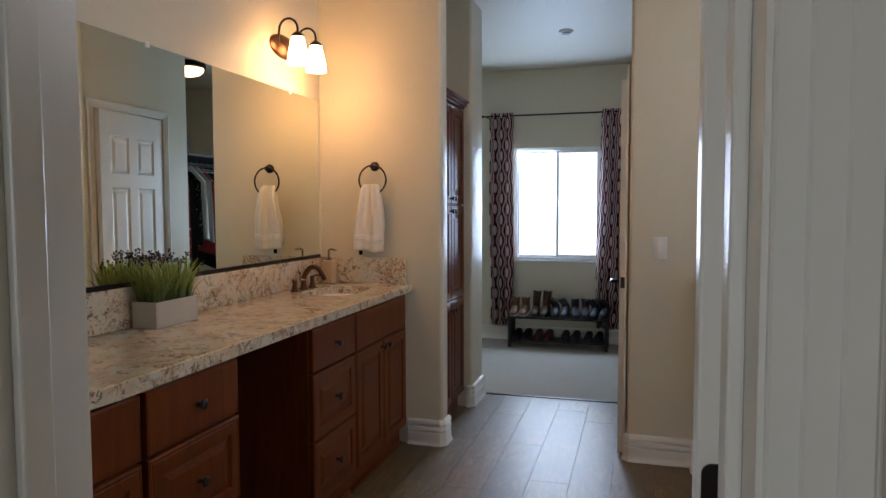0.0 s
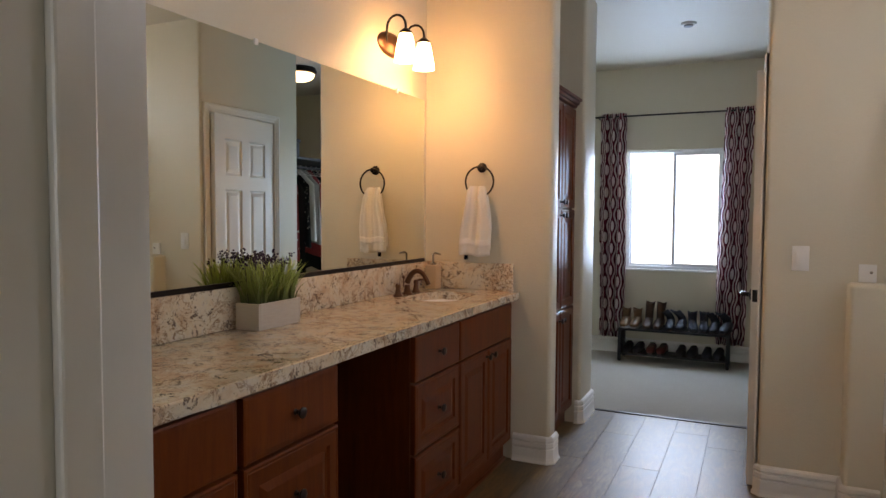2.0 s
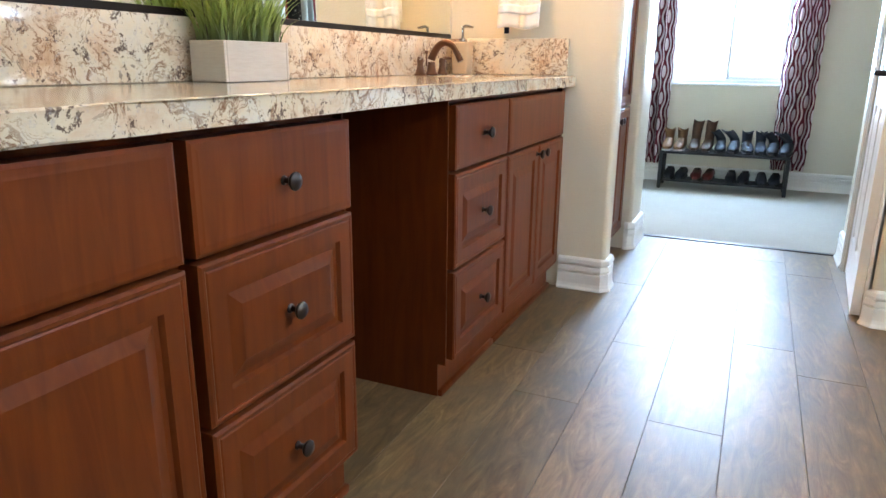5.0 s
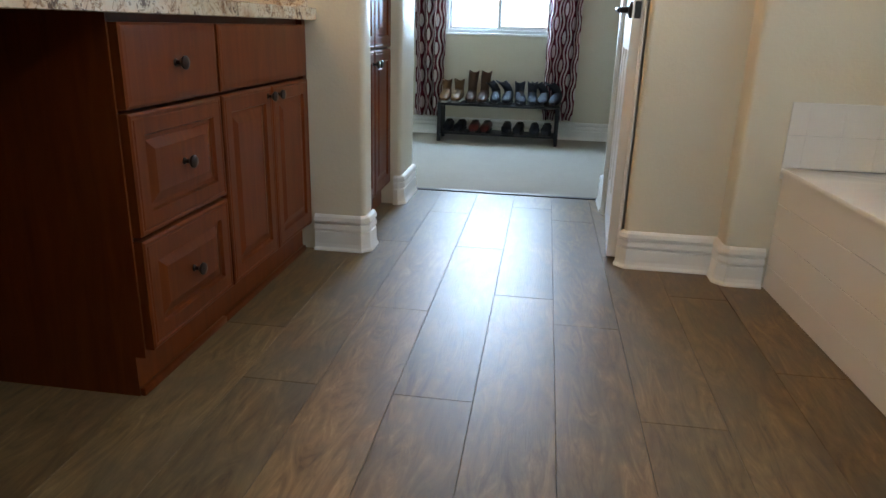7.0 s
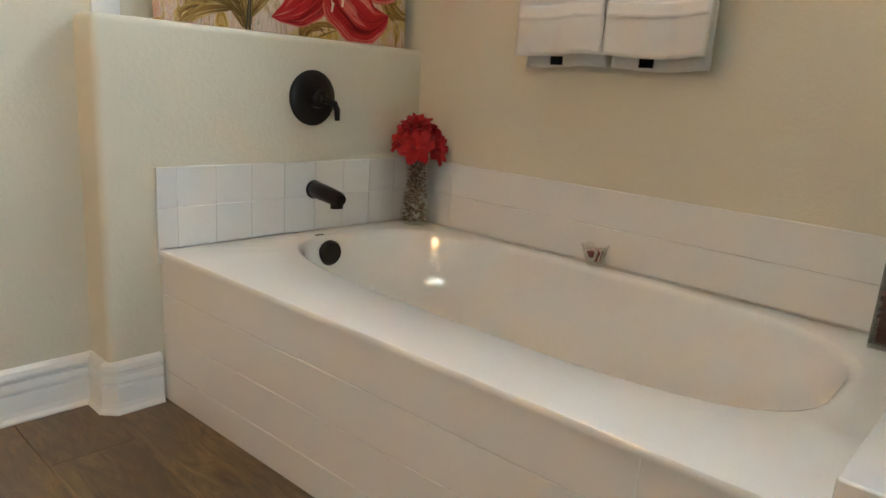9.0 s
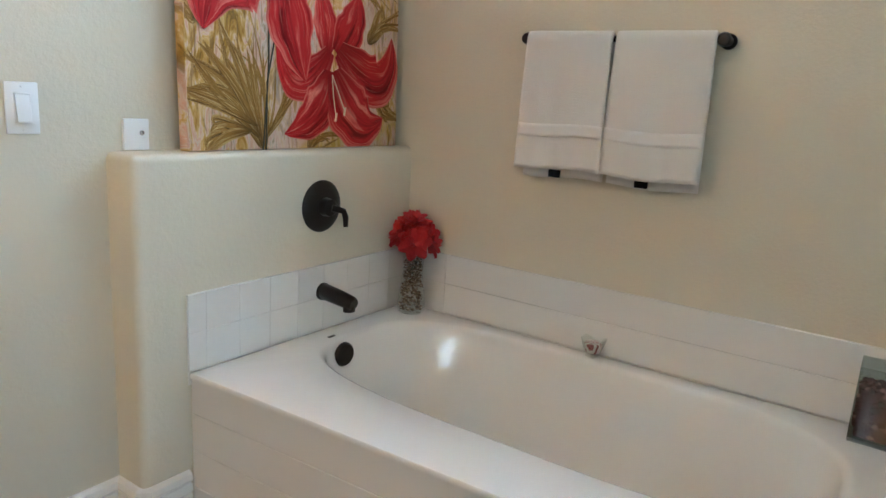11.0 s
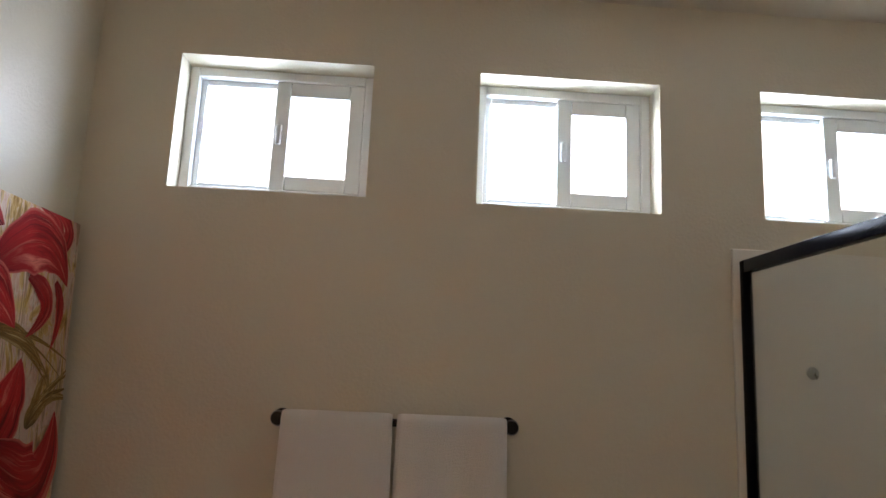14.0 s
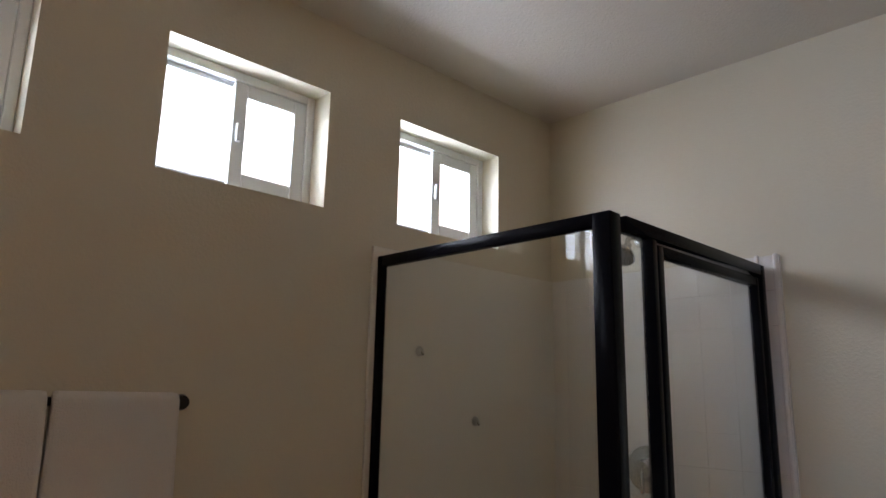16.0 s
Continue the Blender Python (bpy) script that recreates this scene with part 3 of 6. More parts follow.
# ---------------- windows ----------------
def slider(name, axis, a0, a1, z0, z1, f0, f1, open_part, label):
    """Sliding window of two sashes in a wall along an axis; f0 to f1: depth of its frame."""
    w = thing(name, (0, 0, 0), label, "window", "", "structure")

    def bx(p, q, g0, g1, za, zb, bev=0.003):
        lo, hi = min(g0, g1), max(g0, g1)
        return box(p, q, lo, hi, za, zb, bev, 1) if axis == "x" else box(lo, hi, p, q, za, zb, bev, 1)

    def ring(p, q, g0, g1, za, zb, t):
        bm = bx(p, p + t, g0, g1, za, zb)
        for other in (bx(q - t, q, g0, g1, za, zb), bx(p + t, q - t, g0, g1, za, za + t), bx(p + t, q - t, g0, g1, zb - t, zb)):
            me = bpy.data.meshes.new("tmp")
            other.to_mesh(me)
            other.free()
            bm.from_mesh(me)
            bpy.data.meshes.remove(me)
        return bm

    mid, dz = (a0 + a1) / 2, f1 - f0
    part("window_frame", ring(a0, a1, f0, f1, z0, z1, 0.028), M_VINYL, w)
    for p, q, k in ((a0 + 0.028, mid + 0.018, 0 if open_part else 1), (mid - 0.018, a1 - 0.028, 1 if open_part else 0)):
        g0 = f0 + dz * (0.12 if k else 0.50)
        s = part("sash", ring(p, q, g0, g0 + dz * 0.34, z0 + 0.028, z1 - 0.028, (0.030 if axis == "x" else 0.044) if k else (0.022 if axis == "x" else 0.017)), M_VINYL, w)
        pane = part("pane", bx(p + 0.02, q - 0.02, g0 + dz * 0.16, g0 + dz * 0.18, z0 + 0.048, z1 - 0.048, 0), M_PANE, s)
        pane.visible_shadow = False
    latch = bx(mid - 0.008, mid + 0.008, f0 + dz * 0.10, f0 - dz * 0.12, (z0 + z1) / 2 - 0.03, (z0 + z1) / 2 + 0.03, 0.003)
    part("latch", latch, M_VINYL, w)
    return w


slider("window_closet", "x", -1.01, -0.13, 0.83, 1.965, YB + 0.03, YB + 0.09, True, "white vinyl sliding window in the closet")
for i, (a, b) in enumerate(WINS):
    slider("window_bath_%d" % (i + 1), "y", a, b, 2.03, 2.42, XR + 0.085, XR + 0.14, False, "small white vinyl sliding window high above the tub")
structure("window_sill_closet", box(-1.03, -0.11, YB - 0.018, YB + 0.03, 0.812, 0.83, 0.004), M_TRIM, "white painted sill under the closet window", "window sill")


# ---------------- vanity ----------------
XF = -1.048     # drawer and door fronts
VAN = "vanity cabinets"


def raised_front(y0, y1, z0, z1, raised=True):
    """Front panel facing +x: bevelled slab, with a raised field if wanted."""
    bm = bmesh.new()
    steps = [(0, -0.043), (0.0, -0.004), (0.005, 0.0), (0.010, 0.0), (0.013, -0.0018), (0.016, 0.0)]
    if raised:
        steps += [(0.050, 0.0), (0.054, -0.009), (0.064, -0.009), (0.088, -0.001)]
    else:
        steps = [(0, -0.043), (0.0, -0.004), (0.006, -0.001), (0.014, -0.0005), (0.018, 0.0)]
    rings = []
    for inset, dx in steps:
        rings.append([bm.verts.new((XF + dx, y, z)) for y, z in ((y0 + inset, z0 + inset), (y1 - inset, z0 + inset), (y1 - inset, z1 - inset), (y0 + inset, z1 - inset))])
    for a, b in zip(rings, rings[1:]):
        for k in range(4):
            bm.faces.new((a[k], a[(k + 1) % 4], b[(k + 1) % 4], b[k]))
    bm.faces.new(rings[-1])
    bm.faces.new(rings[0][::-1])
    bmesh.ops.recalc_face_normals(bm, faces=bm.faces)
    return bm


def knob(y, z):
    return lathe([(0, 0), (0.009, 0), (0.009, 0.002), (0.0055, 0.005), (0.005, 0.014), (0.012, 0.019), (0.0165, 0.024), (0.0165, 0.028), (0.013, 0.031), (0, 0.033)], (XF - 0.001, y, z), "x", 14)


def carcass(y0, y1, open_top=False):
    xa, xb = XL + 0.004, XF - 0.042
    if not open_top:
        return box(xa, xb, y0, y1, 0.105, 0.884)
    bm = box(xa, xb, y0, y1, 0.105, 0.70)
    for b in ((xa, xb, y0, y0 + 0.018), (xa, xb, y1 - 0.018, y1), (xb - 0.018, xb, y0 + 0.018, y1 - 0.018)):
        add_box(bm, *b, 0.70, 0.884)
    return bm


def toe_board(y0, y1):
    bm = box(XL + 0.004, -1.095, y0, y1, 0.0, 0.105)
    add_box(bm, -1.095, -1.080, y0, y1, 0.0, 0.022, 0.004, 2)
    return bm


def drawer_unit(y0, y1, side):
    u = thing("vanity_drawer_unit", ((XL + XF) / 2, (y0 + y1) / 2, 0), "cherry-stained vanity unit with three drawers", "cabinet", VAN)
    part("body", carcass(y0, y1), M_WOOD, u, "", False)
    part("toe_kick", toe_board(y0, y1), M_WOOD, u)
    ya = y0 if side < 0 else y1 - 0.006
    part("side_panel", box(XF - 0.042, XF - 0.021, ya, ya + 0.006, 0.105, 0.884), M_WOOD, u, "", False)
    for z0, z1, r in ((0.688, 0.866, False), (0.402, 0.678, True), (0.122, 0.392, True)):
        d = part("drawer", raised_front(y0 + 0.012, y1 - 0.006, z0, z1, r), M_WOOD, u, "", False)
        part("knob", knob((y0 + y1) / 2, (z0 + z1) / 2), M_KNOB, d, "dark bronze knob")
    return u


def sink_unit(y0, y1):
    u = thing("vanity_sink_unit", ((XL + XF) / 2, (y0 + y1) / 2, 0), "cherry-stained vanity sink unit with two raised-panel doors", "cabinet", VAN)
    part("body", carcass(y0, y1, True), M_WOOD, u, "", False)
    part("toe_kick", toe_board(y0, y1), M_WOOD, u)
    part("false_front", raised_front(y0 + 0.006, y1 - 0.012, 0.688, 0.866, False), M_WOOD, u, "", False)
    m = (y0 + y1) / 2
    for a, b, k in ((y0 + 0.006, m - 0.003, m - 0.035), (m + 0.003, y1 - 0.012, m + 0.035)):
        d = part("door", raised_front(a, b, 0.122, 0.678), M_WOOD, u, "", False)
        part("knob", knob(k, 0.648), M_KNOB, d, "dark bronze knob")
    return u


sink_unit(0.615, 1.494)
drawer_unit(1.494, 1.945, 1)
drawer_unit(2.462, 2.910, -1)
sink_unit(2.910, 3.625)
solo("vanity_filler_strip", box(XL + 0.004, XF - 0.020, 3.625, 3.658, 0.105, 0.884), M_WOOD, "narrow cherry filler strip against the wall", "cabinet trim", soft=False)
solo("knee_space_back_panel", box(XL + 0.002, XL + 0.02, 1.946, 2.461, 0.0, 0.884), M_WOOD, "dark cherry back panel of the knee space", "panel", soft=False)

SINKS = [(-1.315, 1.10), (-1.315, 3.27)]


def counter():
    """Slab with two rounded-rectangle sink cut-outs."""
    bm = bmesh.new()
    x0, x1, y0, y1, zt, zb = XL + 0.002, -1.022, 0.604, 3.658, 0.926, 0.884
    n = 32
    for z in (zt, zb):
        cells, y = [], y0
        for cx, cy in SINKS:
            ya, yb = cy - 0.28, cy + 0.28
            cells.append((y, ya))
            angles = sorted([k * math.tau / n for k in range(n)] + [math.atan2(yy - cy, xx - cx) % math.tau for xx in (x0, x1) for yy in (ya, yb)])
            hole, rim = [], []
            for a in angles:
                c, sn = math.cos(a), math.sin(a)
                hole.append((cx + 0.150 * math.copysign(abs(c) ** 0.62, c), cy + 0.205 * math.copysign(abs(sn) ** 0.62, sn)))
                r = min(((x1 if c > 0 else x0) - cx) / c if abs(c) > 1e-6 else 9, ((yb if sn > 0 else ya) - cy) / sn if abs(sn) > 1e-6 else 9)
                rim.append((cx + r * c, cy + r * sn))
            m = len(angles)
            hv = [bm.verts.new((*p, z)) for p in hole]
            rv = [bm.verts.new((*p, z)) for p in rim]
            for k in range(m):
                bm.faces.new((hv[k], rv[k], rv[(k + 1) % m], hv[(k + 1) % m]))
            if z == zt:
                lv = [bm.verts.new((*p, zb)) for p in hole]
                for k in range(m):
                    bm.faces.new((hv[(k + 1) % m], lv[(k + 1) % m], lv[k], hv[k]))
            y = yb
        cells.append((y, y1))
        for ya, yb in cells:
            bm.faces.new([bm.verts.new((xx, yy, z)) for xx, yy in ((x0, ya), (x1, ya), (x1, yb), (x0, yb))])
    bmesh.ops.remove_doubles(bm, verts=bm.verts, dist=1e-5)
    rims = [e for e in bm.edges if len(e.link_faces) == 1 and max(v.co.z for v in e.verts) > zt - 1e-4]
    for e in rims:
        p, q = (v.co for v in e.verts)
        bm.faces.new([bm.verts.new(c) for c in ((p.x, p.y, zt), (q.x, q.y, zt), (q.x, q.y, zb), (p.x, p.y, zb))])
    bmesh.ops.remove_doubles(bm, verts=bm.verts, dist=1e-5)
    bmesh.ops.recalc_face_normals(bm, faces=bm.faces)
    es = [e for e in bm.edges if e.calc_face_angle(0) > 1.0 and abs(e.verts[0].co.x - x1) < 1e-4 and abs(e.verts[1].co.x - x1) < 1e-4 and abs(e.verts[0].co.z - e.verts[1].co.z) < 1e-4]
    bmesh.ops.bevel(bm, geom=es, offset=0.0035, segments=1, affect="EDGES", profile=0.5)
    return bm


solo("granite_countertop", counter(), M_GRANITE, "long speckled beige granite countertop on the vanity", "countertop", soft=False)
solo("granite_backsplash", box(XL + 0.002, XL + 0.024, 0.604, 3.634, 0.927, 1.076, 0.003), M_GRANITE, "speckled granite backsplash along the mirror wall", "backsplash")
solo("granite_side_splash", box(XL + 0.002, -1.055, 3.635, 3.658, 0.927, 1.076, 0.003), M_GRANITE, "speckled granite side splash under the towel ring", "backsplash")


def basin(cx, cy):
    bm = bmesh.new()
    n, rings = 32, []
    for s, z in ((1.06, 0.883), (1.0, 0.883), (0.97, 0.846), (0.90, 0.796), (0.70, 0.761), (0.30, 0.754), (0.07, 0.752)):
        ring = []
        for k in range(n):
            a = k * math.tau / n
            c, sn = math.cos(a), math.sin(a)
            e = 0.62 if s > 0.8 else 0.8
            ring.append(bm.verts.new((cx + 0.152 * s * math.copysign(abs(c) ** e, c), cy + 0.207 * s * math.copysign(abs(sn) ** e, sn), z)))
        rings.append(ring)
    for a, b in zip(rings, rings[1:]):
        for k in range(n):
            bm.faces.new((a[k], a[(k + 1) % n], b[(k + 1) % n], b[k]))
    bm.faces.new(rings[-1])
    u = thing("sink", (cx, cy, 0.752), "white porcelain undermount sink set into the granite", "sink", "vanity sinks")
    part("bowl", bm, M_PORC, u)
    part("drain", lathe([(0, 0), (0.022, 0), (0.022, 0.003), (0.016, 0.004), (0.0, 0.004)], (cx, cy, 0.753)), M_BRONZE, u, "dark bronze drain")


for s in SINKS:
    basin(*s)


def faucet(cy):
    x = -1.505
    u = thing("faucet", (x, cy, 0.926), "bronze widespread faucet with arched spout behind the sink", "faucet", "vanity faucets")
    bm = lathe([(0, 0), (0.026, 0), (0.026, 0.006), (0.02, 0.012), (0.016, 0.03), (0.014, 0.05), (0.0, 0.05)], (x, cy, 0.927))
    pts, rs = [], []
    for i in range(13):
        a = i / 12
        pts.append((x + 0.125 * a ** 1.2, cy, 0.972 + 0.078 * math.sin(math.pi * min(a * 0.82 + 0.06, 1)) - 0.02 * max(0, a - 0.8) * 5))
        rs.append(0.016 - 0.005 * a if a < 0.9 else 0.0125)
    add_tube(bm, pts, rs, 12)
    part("spout", bm, M_BRONZE_LIT, u)
    part("lift_rod", lathe([(0, 0), (0.003, 0), (0.003, 0.045), (0.007, 0.05), (0.007, 0.058), (0, 0.062)], (x - 0.022, cy, 0.961)), M_BRONZE_LIT, u)
    for s in (-1, 1):
        bm = lathe([(0, 0), (0.024, 0), (0.024, 0.005), (0.017, 0.012), (0.011, 0.04), (0.014, 0.052), (0.011, 0.064), (0, 0.07)], (x, cy + s * 0.10, 0.927))
        add_tube(bm, [(x, cy + s * 0.10, 0.988), (x + 0.012, cy + s * 0.125, 0.993), (x + 0.018, cy + s * 0.148, 0.991)], [0.007, 0.0065, 0.005], 8)
        part("handle", bm, M_BRONZE_LIT, u)


for s in SINKS:
    faucet(s[1])

mir = thing("vanity_mirror", (XL, 2.2, 1.075), "large frameless mirror over the vanity backsplash", "mirror")
part("glass", box(XL + 0.002, XL + 0.006, 0.76, 3.622, 1.094, 1.985), M_MIRROR, mir, "", False)
part("bottom_channel", box(XL + 0.002, XL + 0.012, 0.76, 3.622, 1.074, 1.094, 0.001, 1), M_BRONZE, mir, "dark bronze channel along the foot")
for yc in (1.1, 2.2, 3.3):
    part("clip", box(XL + 0.002, XL + 0.011, yc - 0.01, yc + 0.01, 1.972, 1.995, 0.002), M_PLASTIC, mir, "small clear clip")


# ---------------- tub ----------------
TX, TY0, TZ = 0.665, 1.952, 0.445
TN = 0.738      # the apron runs slightly askew: TX at the far end, TN at the near end


def apron_x(y):
    return TX + (TN - TX) * (YP - y) / (YP - TY0)


tub = thing("bathtub", (1.15, 2.76, 0), "white drop-in bathtub behind a tiled apron", "bathtub")


def tub_shell():
    bm = bmesh.new()
    cx, cy, n = 1.225, 2.765, 56
    x0, x1, y0, y1 = TX - 0.004, XR - 0.012, TY0, YP - 0.012

    def rr(hx, hy, k, e):
        a = (k + 0.5) * math.tau / n
        c, s = math.cos(a), math.sin(a)
        return cx + hx * math.copysign(abs(c) ** e, c), cy + hy * math.copysign(abs(s) ** e, s)

    rings = []
    out = []
    for k in range(n):
        a = (k + 0.5) * math.tau / n
        c, s = math.cos(a), math.sin(a)
        f = min((x1 - cx) / c if c > 1e-6 else ((x0 - cx) / c if c < -1e-6 else 9e9), (y1 - cy) / s if s > 1e-6 else ((y0 - cy) / s if s < -1e-6 else 9e9))
        out.append((cx + c * f, cy + s * f))
    out = [(apron_x(y) - 0.010 if x < x0 + 0.002 else x, y) for x, y in out]
    corner = [(x1, y1), (apron_x(y1) - 0.010, y1), (apron_x(y0) - 0.010, y0), (x1, y0)]
    for qx, qy in corner:
        k = min(range(n), key=lambda i: (out[i][0] - qx) ** 2 + (out[i][1] - qy) ** 2)
        out[k] = (qx, qy)
    rings.append([bm.verts.new((x, y, TZ - 0.016)) for x, y in out])
    rings.append([bm.verts.new((x, y, TZ - 0.006)) for x, y in out])
    rings.append([bm.verts.new((cx + (x - cx) * 0.994, cy + (y - cy) * 0.998, TZ - 0.0015)) for x, y in out])
    rings.append([bm.verts.new((cx + (x - cx) * 0.978, cy + (y - cy) * 0.992, TZ)) for x, y in out])
    for hx, hy, z, e in ((0.335, 0.735, TZ + 0.001, 0.60), (0.326, 0.722, TZ - 0.003, 0.60), (0.319, 0.710, TZ - 0.016, 0.60), (0.310, 0.685, TZ - 0.10, 0.60), (0.300, 0.655, TZ - 0.13, 0.60), (0.285, 0.64, TZ - 0.20, 0.58), (0.25, 0.60, TZ - 0.36, 0.58), (0.21, 0.54, TZ - 0.395, 0.62), (0.10, 0.30, TZ - 0.40, 0.7)):
        rings.append([bm.verts.new((*rr(hx, hy, k, e), z)) for k in range(n)])
    for a, b in zip(rings, rings[1:]):
        for k in range(n):
            bm.faces.new((a[k], a[(k + 1) % n], b[(k + 1) % n], b[k]))
    bm.faces.new(rings[-1])
    bmesh.ops.recalc_face_normals(bm, faces=bm.faces)
    return bm


part("tub_shell", tub_shell(), M_TUB, tub)
part("overflow_cover", lathe([(0, 0), (0.040, 0), (0.040, -0.010), (0.034, -0.018), (0, -0.019)], (1.135, 3.458, 0.400), "y", 24), M_BRONZE, tub, "round dark bronze overflow cover")
part("rim_slot", box(1.120, 1.150, 3.503, 3.515, TZ + 0.0005, TZ + 0.003, 0.001, 1), M_BRONZE, tub, "small dark slot on the rim")
bm = box(TX + 0.009, TX + 0.05, TY0, YP, 0.0, TZ - 0.015)
for v in bm.verts:
    v.co.x += apron_x(v.co.y) - TX
part("apron_core", bm, M_TGROUT, tub, "pale grout bed", False)

spout = thing("tub_spout", (1.165, YP - 0.012, 0.57), "dark bronze tub spout on the white tile", "tub spout")
bm = lathe([(0, 0), (0.030, 0), (0.030, -0.008), (0.024, -0.012), (0, -0.012)], (1.165, YP - 0.010, 0.578), "y", 18)
add_tube(bm, [(1.165, YP - 0.008, 0.580), (1.165, YP - 0.012, 0.580), (1.165, YP - 0.09, 0.572), (1.165, YP - 0.142, 0.565), (1.165, YP - 0.152, 0.563)], [0.024, 0.027, 0.026, 0.024, 0.019], 16)
add_tube(bm, [(1.165, YP - 0.130, 0.566), (1.165, YP - 0.132, 0.536)], [0.021, 0.020], 14)
part("body", bm, M_BRONZE, spout)
valve = thing("tub_valve", (1.16, YP, 0.78), "round dark bronze tub valve with a lever", "valve")
part("plate", lathe([(0, 0), (0.085, 0), (0.085, -0.004), (0.078, -0.011), (0.05, -0.015), (0.03, -0.018), (0.028, -0.045), (0.02, -0.05), (0, -0.05)], (1.16, YP, 0.864), "y", 32), M_BRONZE, valve)
part("lever", tube([(1.16, YP - 0.045, 0.864), (1.178, YP - 0.056, 0.860), (1.200, YP - 0.061, 0.852), (1.210, YP - 0.062, 0.832), (1.213, YP - 0.061, 0.800)], [0.013, 0.011, 0.010, 0.010, 0.008], 10), M_BRONZE, valve)


# ---------------- shower ----------------
SX, SY0, SY1, SZ = 0.756, 0.935, 1.868, 1.905
structure("shower_knee_wall", box(TN - 0.004, XR, 1.815, TY0, 0, 0.505, 0.004), M_TILE, "low white wall between tub and shower", "low wall")
structure("shower_curb", box(TN - 0.03, SX + 0.06, 0.915, 1.815, 0, 0.10, 0.01), M_TUB, "white shower curb", "shower curb")
structure("shower_pan", box(SX + 0.06, XR, 0.915, 1.815, 0, 0.04), M_TUB, "white shower floor pan", "shower pan")
sh = thing("shower_enclosure", (SX, 1.4, 0.10), "black-framed glass shower enclosure standing beside the tub", "shower enclosure")


def bar(x0, x1, y0, y1, z0, z1):
    return box(x0, x1, y0, y1, z0, z1, 0.003, 2)


part("corner_post", bar(SX - 0.018, SX + 0.034, SY1 - 0.038, SY1 + 0.012, 0.10, SZ), M_BLACK, sh)
part("wall_post", bar(XR - 0.032, XR - 0.004, SY1 - 0.014, SY1 + 0.012, 0.507, SZ), M_BLACK, sh)
part("side_top_rail", bar(SX + 0.028, XR - 0.032, SY1 - 0.014, SY1 + 0.012, SZ - 0.036, SZ), M_BLACK, sh)
part("side_bottom_rail", bar(SX + 0.028, XR - 0.032, SY1 - 0.014, SY1 + 0.012, 0.507, 0.540), M_BLACK, sh)
p = part("side_glass", box(SX + 0.028, XR - 0.032, SY1 - 0.004, SY1 + 0.002, 0.540, SZ - 0.036), M_SHOWER_GLASS, sh, "", False)
p.visible_shadow = False
part("front_top_rail", bar(SX - 0.020, SX + 0.020, SY0 + 0.03, SY1 - 0.06, SZ - 0.036, SZ), M_BLACK, sh)
part("front_bottom_rail", bar(SX - 0.020, SX + 0.020, SY0 + 0.03, SY1 - 0.06, 0.101, 0.135), M_BLACK, sh)
part("hinge_post", bar(SX - 0.020, SX + 0.020, SY0, SY0 + 0.03, 0.101, SZ), M_BLACK, sh)
part("strike_post", bar(SX - 0.018, SX + 0.018, 1.655, 1.680, 0.135, SZ - 0.036), M_BLACK, sh)
p = part("fixed_glass", box(SX - 0.003, SX + 0.003, 1.680, SY1 - 0.06, 0.135, SZ - 0.036), M_SHOWER_GLASS, sh, "", False)
p.visible_shadow = False
bm = bar(SX - 0.015, SX + 0.015, 0.975, 1.000, 0.145, SZ - 0.046)
for b in ((1.615, 1.645, 0.145, SZ - 0.046), (1.000, 1.615, 0.145, 0.172), (1.000, 1.615, SZ - 0.075, SZ - 0.046)):
    add_box(bm, SX - 0.015, SX + 0.015, *b, 0.003, 2)
dr = part("shower_door", bm, M_BLACK, sh)
p = part("door_glass", box(SX - 0.003, SX + 0.003, 1.000, 1.615, 0.172, SZ - 0.075), M_SHOWER_GLASS, dr, "", False)
p.visible_shadow = False
part("pull", tube([(SX - 0.018, 1.628, 1.0), (SX - 0.045, 1.628, 1.0), (SX - 0.045, 1.628, 1.15), (SX - 0.018, 1.628, 1.15)], 0.007, 8), M_BLACK, dr)

head = thing("wall_shower", (1.24, 0.915, 1.95), "grey metal shower spray on a bent arm", "shower")
M_STEEL = mat("brushed_nickel", (0.42, 0.41, 0.40), 0.24, 1.0)
part("arm", tube([(1.19, 0.925, 2.062), (1.19, 0.98, 2.066), (1.18, 1.04, 2.045), (1.165, 1.078, 2.012)], 0.010, 10), M_STEEL, head)
part("flange", lathe([(0, 0), (0.03, 0), (0.026, 0.010), (0.012, 0.014), (0, 0.014)], (1.19, 0.922, 2.062), "y", 18), M_STEEL, head)
bm = lathe([(0, 0.02), (0.012, 0.018), (0.016, 0.0), (0.044, -0.026), (0.052, -0.038), (0.049, -0.044), (0, -0.046)], (0, 0, 0), "z", 20)
bmesh.ops.transform(bm, matrix=pose(1.160, 1.088, 2.000, 40, -12, 0), verts=bm.verts)
part("head", bm, M_STEEL, head)
sv = thing("shower_valve", (1.2, 0.93, 1.12), "round grey shower valve on the tile", "valve")
part("plate", lathe([(0, 0), (0.085, 0), (0.082, 0.008), (0.04, 0.014), (0.03, 0.05), (0, 0.052)], (1.2, 0.924, 1.21), "y", 28), M_STEEL, sv)
part("lever", tube([(1.2, 0.97, 1.21), (1.2, 0.975, 1.17), (1.2, 0.975, 1.13)], [0.010, 0.009, 0.007], 8), M_STEEL, sv)


# ---------------- tall cabinet, lights, small fixtures ----------------
tall = thing("linen_cabinet", (-1.22, 4.12, 0), "tall cherry linen cabinet with crown moulding in the hall recess", "cabinet")
TXF = -0.915


